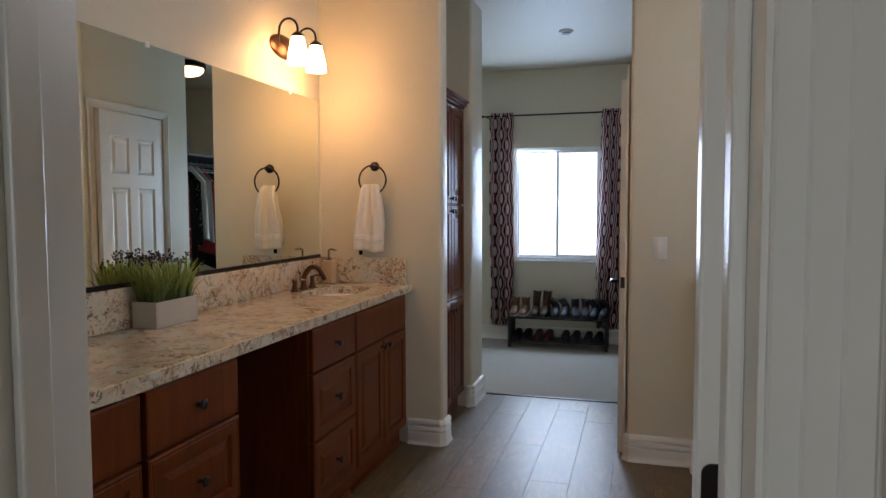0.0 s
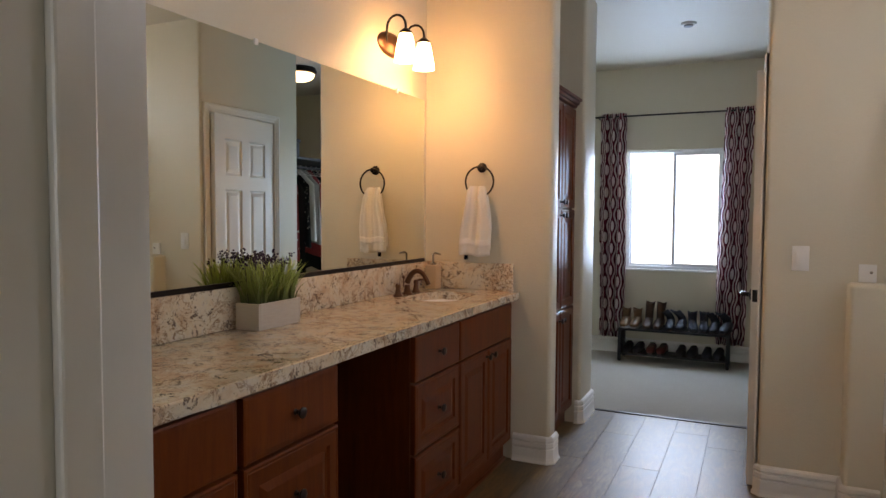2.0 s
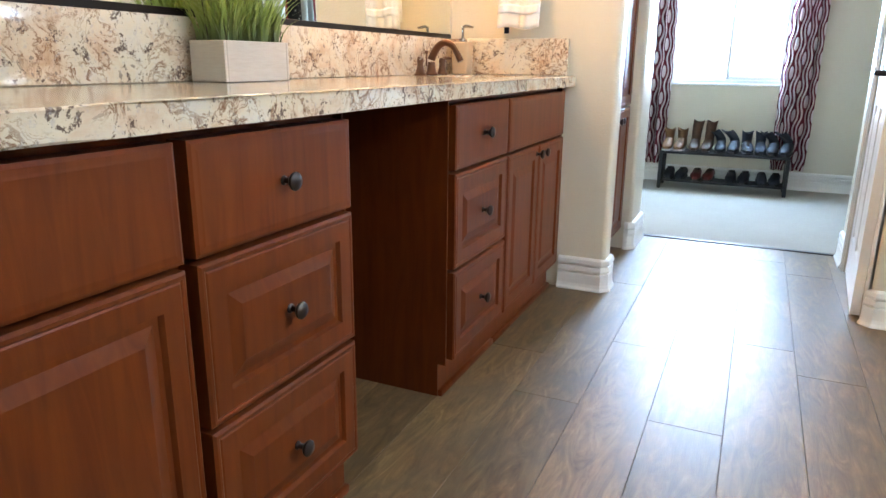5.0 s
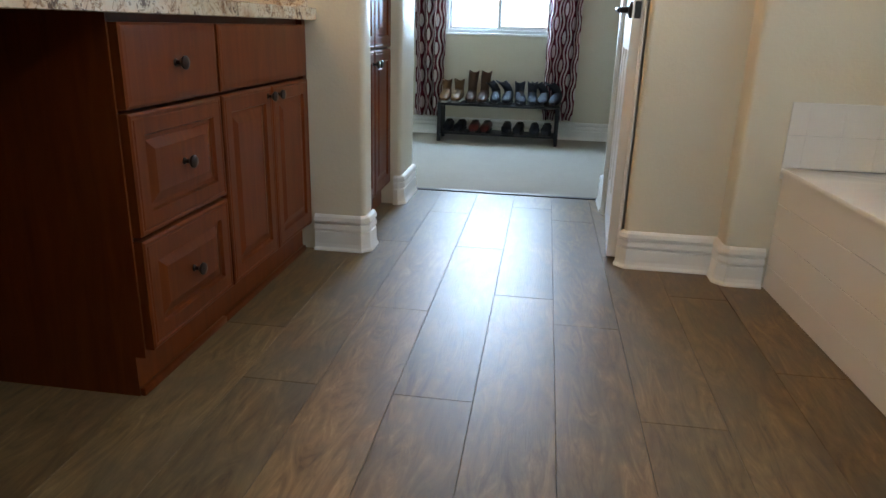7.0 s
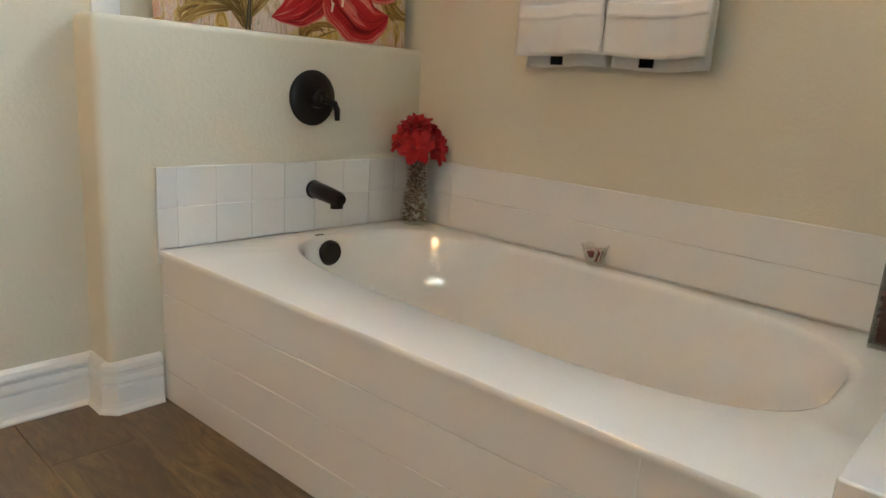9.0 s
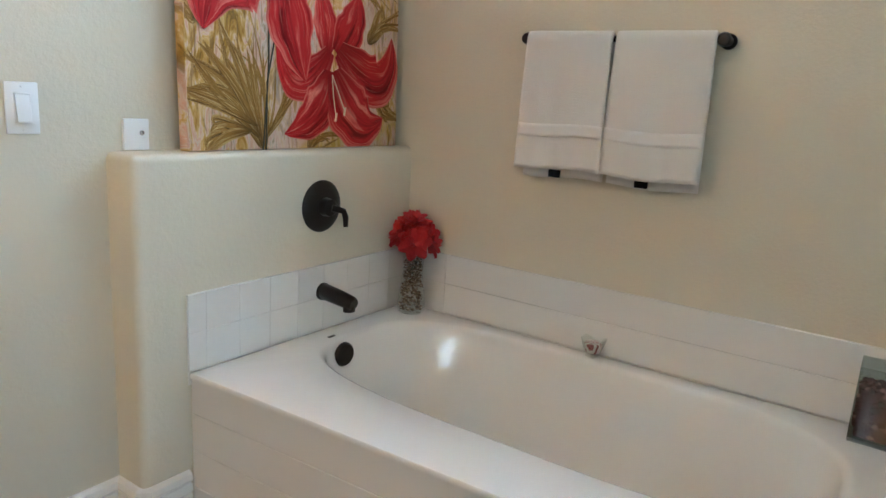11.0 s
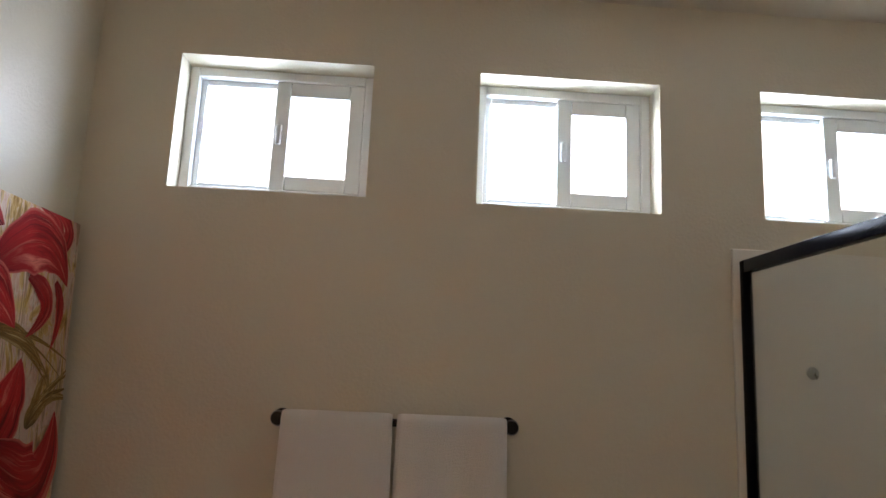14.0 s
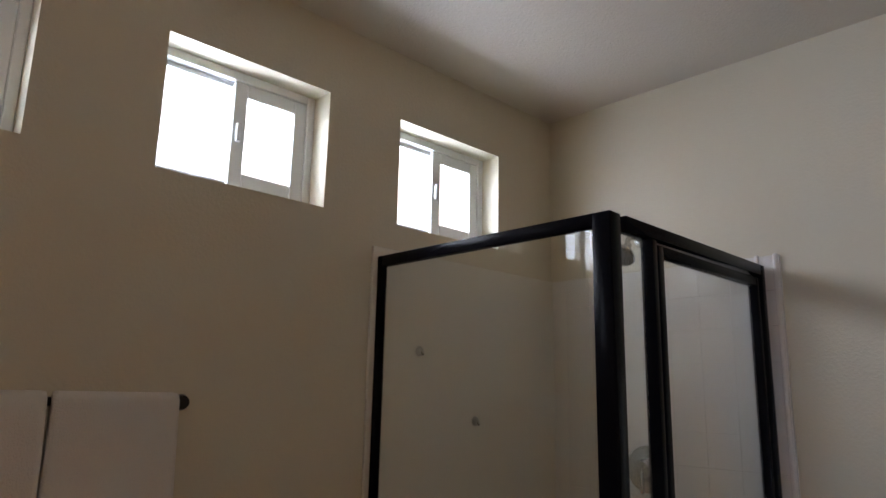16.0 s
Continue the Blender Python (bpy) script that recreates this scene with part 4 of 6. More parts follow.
def tall_front(y0, y1, z0, z1):
    bm = raised_front(y0, y1, z0, z1)
    bmesh.ops.translate(bm, verts=bm.verts, vec=(TXF - XF, 0, 0))
    return bm


part("body", box(-1.54, TXF - 0.021, 3.784, 4.446, 0.10, 2.02), M_WOOD, tall, "", False)
part("plinth", box(-1.54, TXF - 0.05, 3.784, 4.446, 0.0, 0.10), M_WOOD, tall, "", False)
bm = box(-1.54, TXF + 0.004, 3.784, 4.446, 2.02, 2.035, 0.004)
add_box(bm, -1.54, TXF + 0.020, 3.784, 4.446, 2.035, 2.055, 0.006)
add_box(bm, -1.54, TXF + 0.036, 3.784, 4.446, 2.055, 2.072, 0.004)
part("crown", bm, M_WOOD, tall)
for z0, z1, kz in ((0.115, 0.765, 0.71), (0.775, 1.375, 1.34), (1.385, 2.005, 1.42)):
    for a, b, k in ((3.80, 4.112, 4.085), (4.118, 4.432, 4.145)):
        d = part("door", tall_front(a, b, z0, z1), M_WOOD, tall, "", False)
        bm = knob(k, kz)
        bmesh.ops.translate(bm, verts=bm.verts, vec=(TXF - XF, 0, 0))
        part("knob", bm, M_KNOB, d, "dark bronze knob")

M_SHADE = glow("lit_frosted_glass", (1.0, 0.64, 0.29), 20.0)
sconce = thing("wall_sconce", (XL, 3.24, 2.10), "bronze two-light wall sconce with lit frosted shades", "wall lamp")
bm = lathe([(0, 0), (1, 0), (1, 0.006), (0.93, 0.014), (0.80, 0.018), (0.70, 0.024), (0, 0.026)], (0, 0, 0), "x", 36)
bmesh.ops.transform(bm, matrix=Matrix.Translation((XL, 3.24, 2.205)) @ Matrix.Diagonal((1, 0.135, 0.062, 1)), verts=bm.verts)
part("back_plate", bm, M_BRONZE_LIT, sconce)
for yc in (3.135, 3.335):
    pts = [(XL + 0.02, 3.24 + (yc - 3.24) * 0.75, 2.205)]
    for k in range(9):
        a = math.pi * k / 8
        pts.append((XL + 0.092 - 0.052 * math.cos(a), yc, 2.265 + 0.055 * math.sin(a)))
    pts.append((XL + 0.144, yc, 2.245))
    part("arm", tube(pts, 0.006, 8), M_BRONZE, sconce)
    part("fitter", lathe([(0, 0.03), (0.012, 0.028), (0.030, 0.012), (0.034, 0.0), (0.0, 0.0)], (XL + 0.144, yc, 2.222), "z", 20), M_BRONZE, sconce)
    prof = [(0.030, 0.0), (0.036, -0.02), (0.044, -0.06), (0.052, -0.105), (0.056, -0.135), (0.052, -0.134), (0.040, -0.06), (0.027, -0.003)]
    bm = lathe(prof, (XL + 0.144, yc, 2.224), "z", 24)
    bmesh.ops.delete(bm, geom=[f for f in bm.faces if len(f.verts) > 4], context="FACES_ONLY")
    part("shade", bm, M_SHADE, sconce, "lit frosted glass bell shade")

dome = thing("ceiling_dome_light", (0.74, 5.6, CH), "lit frosted dome ceiling light with dark rim", "ceiling light")
part("rim", lathe([(0, 0), (0.15, 0), (0.165, -0.03), (0.16, -0.055), (0.145, -0.06), (0, -0.05)], (0.74, 5.6, CH), "z", 32), M_BRONZE, dome)
part("bowl", lathe([(0.142, -0.058), (0.13, -0.09), (0.10, -0.115), (0.05, -0.13), (0, -0.134)], (0.74, 5.6, CH), "z", 32), glow("lit_dome_glass", (1.0, 0.82, 0.55), 4.0), dome, "lit frosted glass bowl")
det = thing("smoke_detector", (-0.35, 5.48, CH), "small round white detector on the closet ceiling", "detector")
part("base", lathe([(0, 0), (0.055, 0), (0.055, -0.010), (0.048, -0.016), (0, -0.016)], (-0.35, 5.48, CH), "z", 24), M_PLASTIC, det)
part("grille", lathe([(0.034, -0.016), (0.032, -0.026), (0, -0.028)], (-0.35, 5.48, CH), "z", 20), mat("grey_plastic", (0.3, 0.3, 0.3), 0.5), det)


def rocker_switch(x, z):
    u = thing("light_switch", (x, YS, z - 0.06), "white rocker light switch on the beige wall", "light switch")
    part("plate", box(x - 0.036, x + 0.036, YS - 0.006, YS, z - 0.058, z + 0.058, 0.003), M_PLASTIC, u)
    part("bezel", box(x - 0.018, x + 0.018, YS - 0.008, YS - 0.006, z - 0.034, z + 0.034, 0.001, 1), M_PLASTIC, u)
    bm = box(x - 0.0155, x + 0.0155, YS - 0.012, YS - 0.008, z - 0.031, z + 0.031, 0.002)
    for v in bm.verts:
        if v.co.y < YS - 0.010:
            v.co.y += 0.0028 * (v.co.z - z) / 0.031
    part("rocker", bm, M_PLASTIC, u)
    for s in (-1, 1):
        part("screw", lathe([(0, 0), (0.003, 0), (0.0025, -0.001), (0, -0.001)], (x, YS - 0.006, z + s * 0.048), "y", 10), M_PLASTIC, u)


rocker_switch(0.325, 1.147)
pl = thing("wall_plate", (0.592, YS, 1.048), "small white wall plate with a round jack above the ledge", "wall plate")
part("plate", box(0.558, 0.628, YS - 0.012, YS, 1.048, 1.128, 0.003), M_PLASTIC, pl)
part("jack", lathe([(0, 0), (0.006, 0), (0.006, -0.004), (0.003, -0.006), (0, -0.006)], (0.606, YS - 0.012, 1.092), "y", 12), M_STEEL, pl)

M_TOWEL = mat("white_terry", (0.80, 0.77, 0.72), 0.95, spec=0.15)
bump(M_TOWEL, noise_of(M_TOWEL, world_place(M_TOWEL), 260, 3, 0.7), 0.9, 0.004)
M_TOWEL_BAND = mat("woven_towel_band", (0.84, 0.81, 0.77), 0.8)


def cloth(nu, nv, at):
    """Grid of points at(u, v), u and v from 0 to 1."""
    bm = bmesh.new()
    g = [[bm.verts.new(at(i / nu, j / nv)) for i in range(nu + 1)] for j in range(nv + 1)]
    uv = bm.loops.layers.uv.new("cloth")
    for j in range(nv):
        for i in range(nu):
            f = bm.faces.new((g[j][i], g[j][i + 1], g[j + 1][i + 1], g[j + 1][i]))
            for l, (a, b) in zip(f.loops, ((i, j), (i + 1, j), (i + 1, j + 1), (i, j + 1))):
                l[uv].uv = (a / nu, b / nv)
    return bm


def thick(ob, t):
    s = ob.modifiers.new("thickness", "SOLIDIFY")
    s.thickness, s.offset = t, 0
    return ob


# towel ring with hand towel on the end wall
RX, RZ = -1.245, 1.60
ring_t = thing("towel_ring", (RX, YR, 1.44), "dark bronze towel ring on the end wall", "towel ring")
bm = lathe([(0, 0), (0.027, 0), (0.027, -0.006), (0.020, -0.012), (0.011, -0.016), (0.010, -0.040), (0.013, -0.046), (0, -0.050)], (RX, YR, RZ), "y", 20)
part("mount", bm, M_BRONZE, ring_t)
part("ring", tube([(RX + 0.082 * math.sin(a * math.tau / 36), YR - 0.042, RZ - 0.078 + 0.082 * math.cos(a * math.tau / 36)) for a in range(36)], 0.0052, 8, True), M_BRONZE, ring_t)


def hand_towel():
    x0, top = RX - 0.012, RZ - 0.118

    def at(u, v):
        s = v * 2 - 1          # back hem to front hem
        drop = abs(s)
        front = s > 0
        L = 0.365 if front else 0.335
        z = top - drop * L + 0.012 * (1 - drop)
        w = 0.048 + 0.040 * min(1, drop * 1.6)
        y = YR - 0.042 - (0.018 if front else -0.014) * min(1, drop * 6) - (0.012 * math.sin(u * 9.5 + 0.6) + 0.006 * math.sin(u * 21)) * (1 if front else 0.5) * (1.1 - 0.5 * drop)
        return (x0 + (u - 0.5) * 2 * w * (1 if front else 0.92) + 0.006 * math.sin(drop * 5), y, z + 0.006 * math.sin(u * 7) * drop)
    return at


ht = thing("hand_towel", (RX, YR - 0.05, 1.11), "white terry hand towel folded through the ring", "towel")
thick(part("towel_body", cloth(26, 44, hand_towel()), M_TOWEL, ht), 0.009)
f = hand_towel()
for v0 in (0.88,):
    thick(part("woven_band", cloth(26, 4, lambda u, v: Vector(f(u, v0 + v * 0.045)) + Vector((0, -0.006, 0))), M_TOWEL_BAND, ht, "flat woven band"), 0.003)

part("label_tag", box(RX - 0.075, RX - 0.055, YR - 0.072, YR - 0.066, RZ - 0.505, RZ - 0.480), M_BLACK, ht, "small black tag at the hem")

# towel bar with two bath towels over the tub
BX, BZ = XR - 0.062, 1.43
tb = thing("towel_bar", (XR, 2.82, BZ), "dark bronze towel bar on the tub wall", "towel bar")
part("bar", tube([(BX, 2.52, BZ), (BX, 3.112, BZ)], 0.010, 12), M_BRONZE, tb)
for yc in (2.520, 3.112):
    bm = lathe([(0, 0), (0.022, 0), (0.022, -0.006), (0.014, -0.012), (0.011, -0.046), (0.017, -0.052), (0.020, -0.062), (0.016, -0.074), (0, -0.078)], (XR, yc, BZ), "x", 20)
    part("post", bm, M_BRONZE, tb)


def bath_towel(y0, y1, seed):
    def at(u, v):
        s = v * 2 - 1
        front = s > 0
        d = abs(s)
        L = 0.395 if front else 0.425
        r = 0.017
        arc = min(1, d * 9)
        x = BX - (1 if front else -1) * r * math.sin(arc * math.pi / 2) * (1 + 0.5 * d)
        z = BZ + r * math.cos(arc * math.pi / 2) - max(0, d - 0.1) / 0.9 * L
        x -= (0.011 * math.sin(u * 8 + seed) + 0.007 * math.sin(u * 15 + seed * 2 + 2 * d)) * d * (1 if front else 0.4)
        spread = 1 + 0.05 * d
        return (x, (y0 + y1) / 2 + (u - 0.5) * (y1 - y0) * spread * (1 if front else 0.94), z + 0.005 * math.sin(u * 5 + seed) * d)
    return at


for y0, y1, seed in ((2.825, 3.10, 0.4), (2.535, 2.812, 2.1)):
    t = thing("bath_towel", (BX, (y0 + y1) / 2, 1.02), "thick white terry bath towel folded over the bar", "towel", "bath towels")
    g = bath_towel(y0, y1, seed)
    thick(part("towel_body", cloth(22, 60, g), M_TOWEL, t), 0.013)
    thick(part("woven_band", cloth(22, 4, lambda u, v: Vector(g(u, 0.842 + v * 0.045)) + Vector((-0.0065, 0, 0))), M_TOWEL_BAND, t, "flat woven band"), 0.004)
    part("label_tag", box(BX - 0.016, BX - 0.012, (y0 + y1) / 2 - 0.02 + 0.02 * math.sin(seed), (y0 + y1) / 2 + 0.02 + 0.02 * math.sin(seed), 1.008, 1.032), M_BLACK, t, "small black tag at the hem")


# ---------------- planter, dispenser ----------------
M_BOXWOOD = mat("whitewashed_wood", (0.52, 0.47, 0.40), 0.6)
link(M_BOXWOOD, mix(M_BOXWOOD, noise_of(M_BOXWOOD, world_place(M_BOXWOOD, (4, 4, 40)), 6, 5), (0.46, 0.40, 0.33), (0.60, 0.56, 0.49)), bsdf(M_BOXWOOD).inputs["Base Color"])
pb = thing("grass_planter", (-1.495, 2.155, 0.926), "pale wooden planter box with artificial grass and purple sprigs", "planter")
PX0, PX1, PY0, PY1, PZ = -1.552, -1.446, 2.040, 2.280, 1.022
bm = box(PX0, PX1, PY0, PY0 + 0.009, 0.9272, PZ, 0.0015, 1)
for b in ((PX0, PX1, PY1 - 0.009, PY1), (PX0, PX0 + 0.009, PY0 + 0.009, PY1 - 0.009), (PX1 - 0.009, PX1, PY0 + 0.009, PY1 - 0.009)):
    add_box(bm, *b, 0.9272, PZ, 0.0015, 1)
part("box", bm, M_BOXWOOD, pb, "", False)
part("soil", box(PX0 + 0.009, PX1 - 0.009, PY0 + 0.009, PY1 - 0.009, 0.930, PZ - 0.012), mat("dark_moss", (0.02, 0.018, 0.012), 0.95), pb, "", False)


def blades(n, rnd, lo, hi, spread):
    bm = bmesh.new()
    for _ in range(n):
        x, y = rnd.uniform(PX0 + 0.012, PX1 - 0.012), rnd.uniform(PY0 + 0.012, PY1 - 0.012)
        h, w = rnd.uniform(lo, hi), rnd.uniform(0.0026, 0.0055)
        a = rnd.uniform(0, math.tau)
        fx, fy = (x - (PX0 + PX1) / 2) / 0.06, (y - (PY0 + PY1) / 2) / 0.13
        lean = Vector((fx * 0.035 + math.cos(a) * spread, fy * 0.045 + math.sin(a) * spread, 0))
        side = Vector((-math.sin(a), math.cos(a), 0)) * w
        prev = None
        for k in range(6):
            s = k / 5
            p = Vector((x, y, PZ - 0.015)) + lean * s ** 1.9 + Vector((0, 0, h * (s - 0.22 * s ** 3 * min(1, lean.length * 12))))
            p.x = max(p.x, XL + 0.012 if p.z > 1.075 else XL + 0.03)
            ww = side * (1 - 0.85 * s)
            cur = (bm.verts.new(p - ww), bm.verts.new(p + ww))
            if prev:
                bm.faces.new((prev[0], prev[1], cur[1], cur[0]))
            prev = cur
    return bm


# blade colour by world height: a low down, c at the top, varied per blade
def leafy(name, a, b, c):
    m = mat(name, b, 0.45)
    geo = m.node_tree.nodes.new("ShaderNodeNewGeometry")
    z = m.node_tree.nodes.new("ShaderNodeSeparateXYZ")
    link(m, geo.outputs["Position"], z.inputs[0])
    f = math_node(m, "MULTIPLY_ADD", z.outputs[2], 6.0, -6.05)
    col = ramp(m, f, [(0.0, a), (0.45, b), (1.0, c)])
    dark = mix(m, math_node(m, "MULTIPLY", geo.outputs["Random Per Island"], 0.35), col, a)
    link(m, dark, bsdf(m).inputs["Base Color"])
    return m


rnd = random.Random(4)
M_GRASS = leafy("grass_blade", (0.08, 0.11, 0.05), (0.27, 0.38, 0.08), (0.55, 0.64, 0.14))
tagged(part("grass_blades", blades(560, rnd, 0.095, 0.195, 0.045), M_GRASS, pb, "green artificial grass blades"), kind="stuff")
bm = bmesh.new()
for i in range(20):
    x, y = rnd.uniform(PX0 + 0.015, PX1 - 0.03), rnd.uniform(PY0 + 0.01, PY1 - 0.01)
    top = Vector((x - 0.01 + rnd.uniform(-0.02, 0.02), y + rnd.uniform(-0.03, 0.03), PZ + rnd.uniform(0.135, 0.180)))
    top.x = max(top.x, XL + 0.03)
    add_tube(bm, [(x, y, PZ - 0.02), ((x + top.x) / 2, (y + top.y) / 2, PZ + 0.07), top], 0.0011, 5)
    for k in range(9):
        p = top + Vector((rnd.gauss(0, 0.006), rnd.gauss(0, 0.008), rnd.uniform(-0.022, 0.008)))
        bmesh.ops.create_icosphere(bm, subdivisions=1, radius=rnd.uniform(0.0028, 0.0050), matrix=Matrix.Translation(p))
M_SPRIG = mat("dark_purple_bud", (0.055, 0.022, 0.040), 0.7)
tagged(part("purple_sprigs", bm, M_SPRIG, pb, "dark purple flower sprigs"), kind="stuff")

sd = thing("soap_dispenser", (-1.50, 3.575, 0.926), "stone soap dispenser with metal pump beside the sink", "soap dispenser")
M_STONE = mat("tan_stone", (0.46, 0.33, 0.20), 0.5)
part("bottle", box(-1.535, -1.465, 3.535, 3.605, 0.927, 1.061, 0.008, 3), M_STONE, sd)
part("collar", lathe([(0, 0), (0.018, 0), (0.018, 0.012), (0.008, 0.016), (0, 0.016)], (-1.50, 3.57, 1.061)), M_STEEL, sd)
part("pump", tube([(-1.50, 3.57, 1.076), (-1.50, 3.57, 1.121), (-1.488, 3.57, 1.126), (-1.452, 3.57, 1.120)], [0.005, 0.006, 0.007, 0.004], 8), M_STEEL, sd)


# ---------------- painting on the ledge ----------------
PWD, PHT, PTH = 0.885, 0.855, 0.038


def painted_ground():
    m = mat("painted_canvas", (0.6, 0.5, 0.4), 0.5, spec=0.1)
    warp = noise_of(m, place(m, (7, 1, 2.2)), 2.6, 6, 0.66, 1.6)
    c = ramp(m, warp, [(0.30, (0.10, 0.06, 0.02)), (0.40, (0.46, 0.25, 0.05)), (0.47, (0.66, 0.44, 0.18)), (0.50, (0.70, 0.56, 0.44)), (0.56, (0.64, 0.36, 0.26)), (0.62, (0.68, 0.56, 0.46)), (0.70, (0.26, 0.20, 0.10))])
    wash = noise_of(m, place(m, (2.2, 1, 1.6)), 2.2, 3, 0.5, 0.8)
    c = mix(m, ramp(m, wash, [(0.54, (0, 0, 0)), (0.70, (0.6, 0.6, 0.6))]), c, (0.70, 0.56, 0.48))
    ochre = noise_of(m, place(m, (1.8, 1, 2.4)), 2.0, 3, 0.5, 1.2)
    c = mix(m, ramp(m, ochre, [(0.58, (0, 0, 0)), (0.70, (0.7, 0.7, 0.7))]), c, (0.58, 0.38, 0.08))
    fine = noise_of(m, place(m, (22, 1, 2.0)), 3.4, 5, 0.7, 1.0)
    c = mix(m, ramp(m, fine, [(0.38, (0.75, 0.75, 0.75)), (0.46, (0, 0, 0))]), c, (0.24, 0.14, 0.05))
    link(m, c, bsdf(m).inputs["Base Color"])
    bump(m, noise_of(m, place(m, (60, 60, 60)), 8, 3), 0.15, 0.001)
    return m


def brushed(name, dark, mid, light):
    """Brush strokes along a petal: u across it, v from its root to its tip."""
    m = mat(name, mid, 0.40)
    uv = m.node_tree.nodes.new("ShaderNodeUVMap")
    geo = m.node_tree.nodes.new("ShaderNodeNewGeometry")
    off = m.node_tree.nodes.new("ShaderNodeCombineXYZ")
    link(m, math_node(m, "MULTIPLY", geo.outputs["Random Per Island"], 40.0), off.inputs[2])

    def strokes(scale, size, distortion):
        mp = node(m, "ShaderNodeMapping", Scale=scale)
        link(m, uv.outputs[0], mp.inputs["Vector"])
        add = m.node_tree.nodes.new("ShaderNodeVectorMath")
        link(m, mp.outputs[0], add.inputs[0])
        link(m, off.outputs[0], add.inputs[1])
        return noise_of(m, add.outputs[0], size, 5, 0.62, distortion)

    broad = strokes((2.6, 0.8, 1), 1.7, 0.5)
    c = ramp(m, broad, [(0.34, dark), (0.47, mid), (0.56, mid), (0.70, light)])
    hairs = strokes((16, 0.6, 1), 1.6, 0.4)
    c = mix(m, ramp(m, hairs, [(0.58, (0, 0, 0)), (0.66, (0.65, 0.65, 0.65))]), c, light)
    c = mix(m, ramp(m, hairs, [(0.34, (0.7, 0.7, 0.7)), (0.42, (0, 0, 0))]), c, dark)
    sx = m.node_tree.nodes.new("ShaderNodeSeparateXYZ")
    link(m, uv.outputs[0], sx.inputs[0])
    c = mix(m, ramp(m, sx.outputs[1], [(0.0, (0.75, 0.75, 0.75)), (0.30, (0, 0, 0))]), c, dark)
    edge = math_node(m, "ABSOLUTE", math_node(m, "SUBTRACT", sx.outputs[0], 0.5))
    c = mix(m, ramp(m, edge, [(0.445, (0, 0, 0)), (0.48, (0.55, 0.55, 0.55))]), c, light)
    c = mix(m, ramp(m, edge, [(0.0, (0.45, 0.45, 0.45)), (0.035, (0, 0, 0))]), c, dark)
    link(m, c, bsdf(m).inputs["Base Color"])
    bsdf(m).inputs["Specular IOR Level"].default_value = 0.1
    return m


def petals(rows, lift):
    """Brush-painted petals: rows of (root u, v, bend u, v, tip u, v, half width), in shares of the canvas."""
    bm = bmesh.new()
    uvl = bm.loops.layers.uv.new("stroke")
    n, m = 22, 8
    for r, (au, av, cu, cv, tu, tv, w) in enumerate(rows):
        a, c, t = (Vector((u * PWD, v * PHT)) for u, v in ((au, av), (cu, cv), (tu, tv)))
        grid = []
        for i in range(n + 1):
            q = i / n
            p = a * (1 - q) ** 2 + c * 2 * q * (1 - q) + t * q * q
            d = ((c - a) * (1 - q) + (t - c) * q).normalized()
            nrm = Vector((-d.y, d.x))
            wid = w * PHT * (math.sin(math.pi * (0.06 + 0.94 * q) ** 0.82) ** 0.85 + 0.02) * (1 + 0.05 * math.sin(q * 17 + r * 2) + 0.03 * math.sin(q * 31 + r))
            row = []
            for k in range(m + 1):
                e = k / m * 2 - 1
                z = p + nrm * wid * e
                z.x = min(max(z.x, 0.002), PWD - 0.002)
                z.y = min(max(z.y, 0.002), PHT - 0.002)
                row.append(bm.verts.new((z.x, -lift - min(0.00012 * r, 0.0014) - 0.000006 * r - 0.0002 * (1 - e * e), z.y)))
            grid.append(row)
        for i in range(n):
            for k in range(m):
                f = bm.faces.new((grid[i][k], grid[i][k + 1], grid[i + 1][k + 1], grid[i + 1][k]))
                for l, (g, h) in zip(f.loops, ((i, k), (i, k + 1), (i + 1, k + 1), (i + 1, k))):
                    l[uvl].uv = (h / m, g / n)
    bmesh.ops.recalc_face_normals(bm, faces=bm.faces)
    return bm


paint_thing = thing("flower_painting", (0, 0, 0), "canvas painting of red lilies leaning on the ledge", "painting")
part("canvas", box(0, PWD, 0, PTH, 0, PHT, 0.004, 2), painted_ground(), paint_thing)
M_PETAL = brushed("red_petal_paint", (0.17, 0.006, 0.008), (0.50, 0.022, 0.024), (0.78, 0.24, 0.18))
M_LEAFP = brushed("olive_leaf_paint", (0.05, 0.028, 0.010), (0.30, 0.155, 0.035), (0.78, 0.58, 0.28))
LILY_A = [(0.391, 0.733, 0.462, 0.987, 0.616, 0.915, 0.085), (0.194, 0.695, 0.061, 0.822, -0.046, 0.71, 0.105), (0.308, 0.657, 0.244, 0.826, 0.198, 1.002, 0.125), (0.39, 0.592, 0.401, 0.423, 0.482, 0.243, 0.105), (0.363, 0.623, 0.559, 0.85, 0.709, 0.666, 0.105), (0.334, 0.632, 0.085, 0.643, 0.065, 0.376, 0.17)]
LILY_B = [(0.591, 0.353, 0.584, 0.485, 0.548, 0.589, 0.058), (0.638, 0.354, 0.745, 0.468, 0.758, 0.59, 0.078), (0.603, 0.36, 0.42, 0.104, 0.354, 0.396, 0.075), (0.651, 0.368, 0.96, 0.126, 0.954, 0.443, 0.105), (0.605, 0.287, 0.576, 0.094, 0.382, 0.053, 0.085), (0.622, 0.287, 0.751, 0.001, 0.905, 0.117, 0.12)]
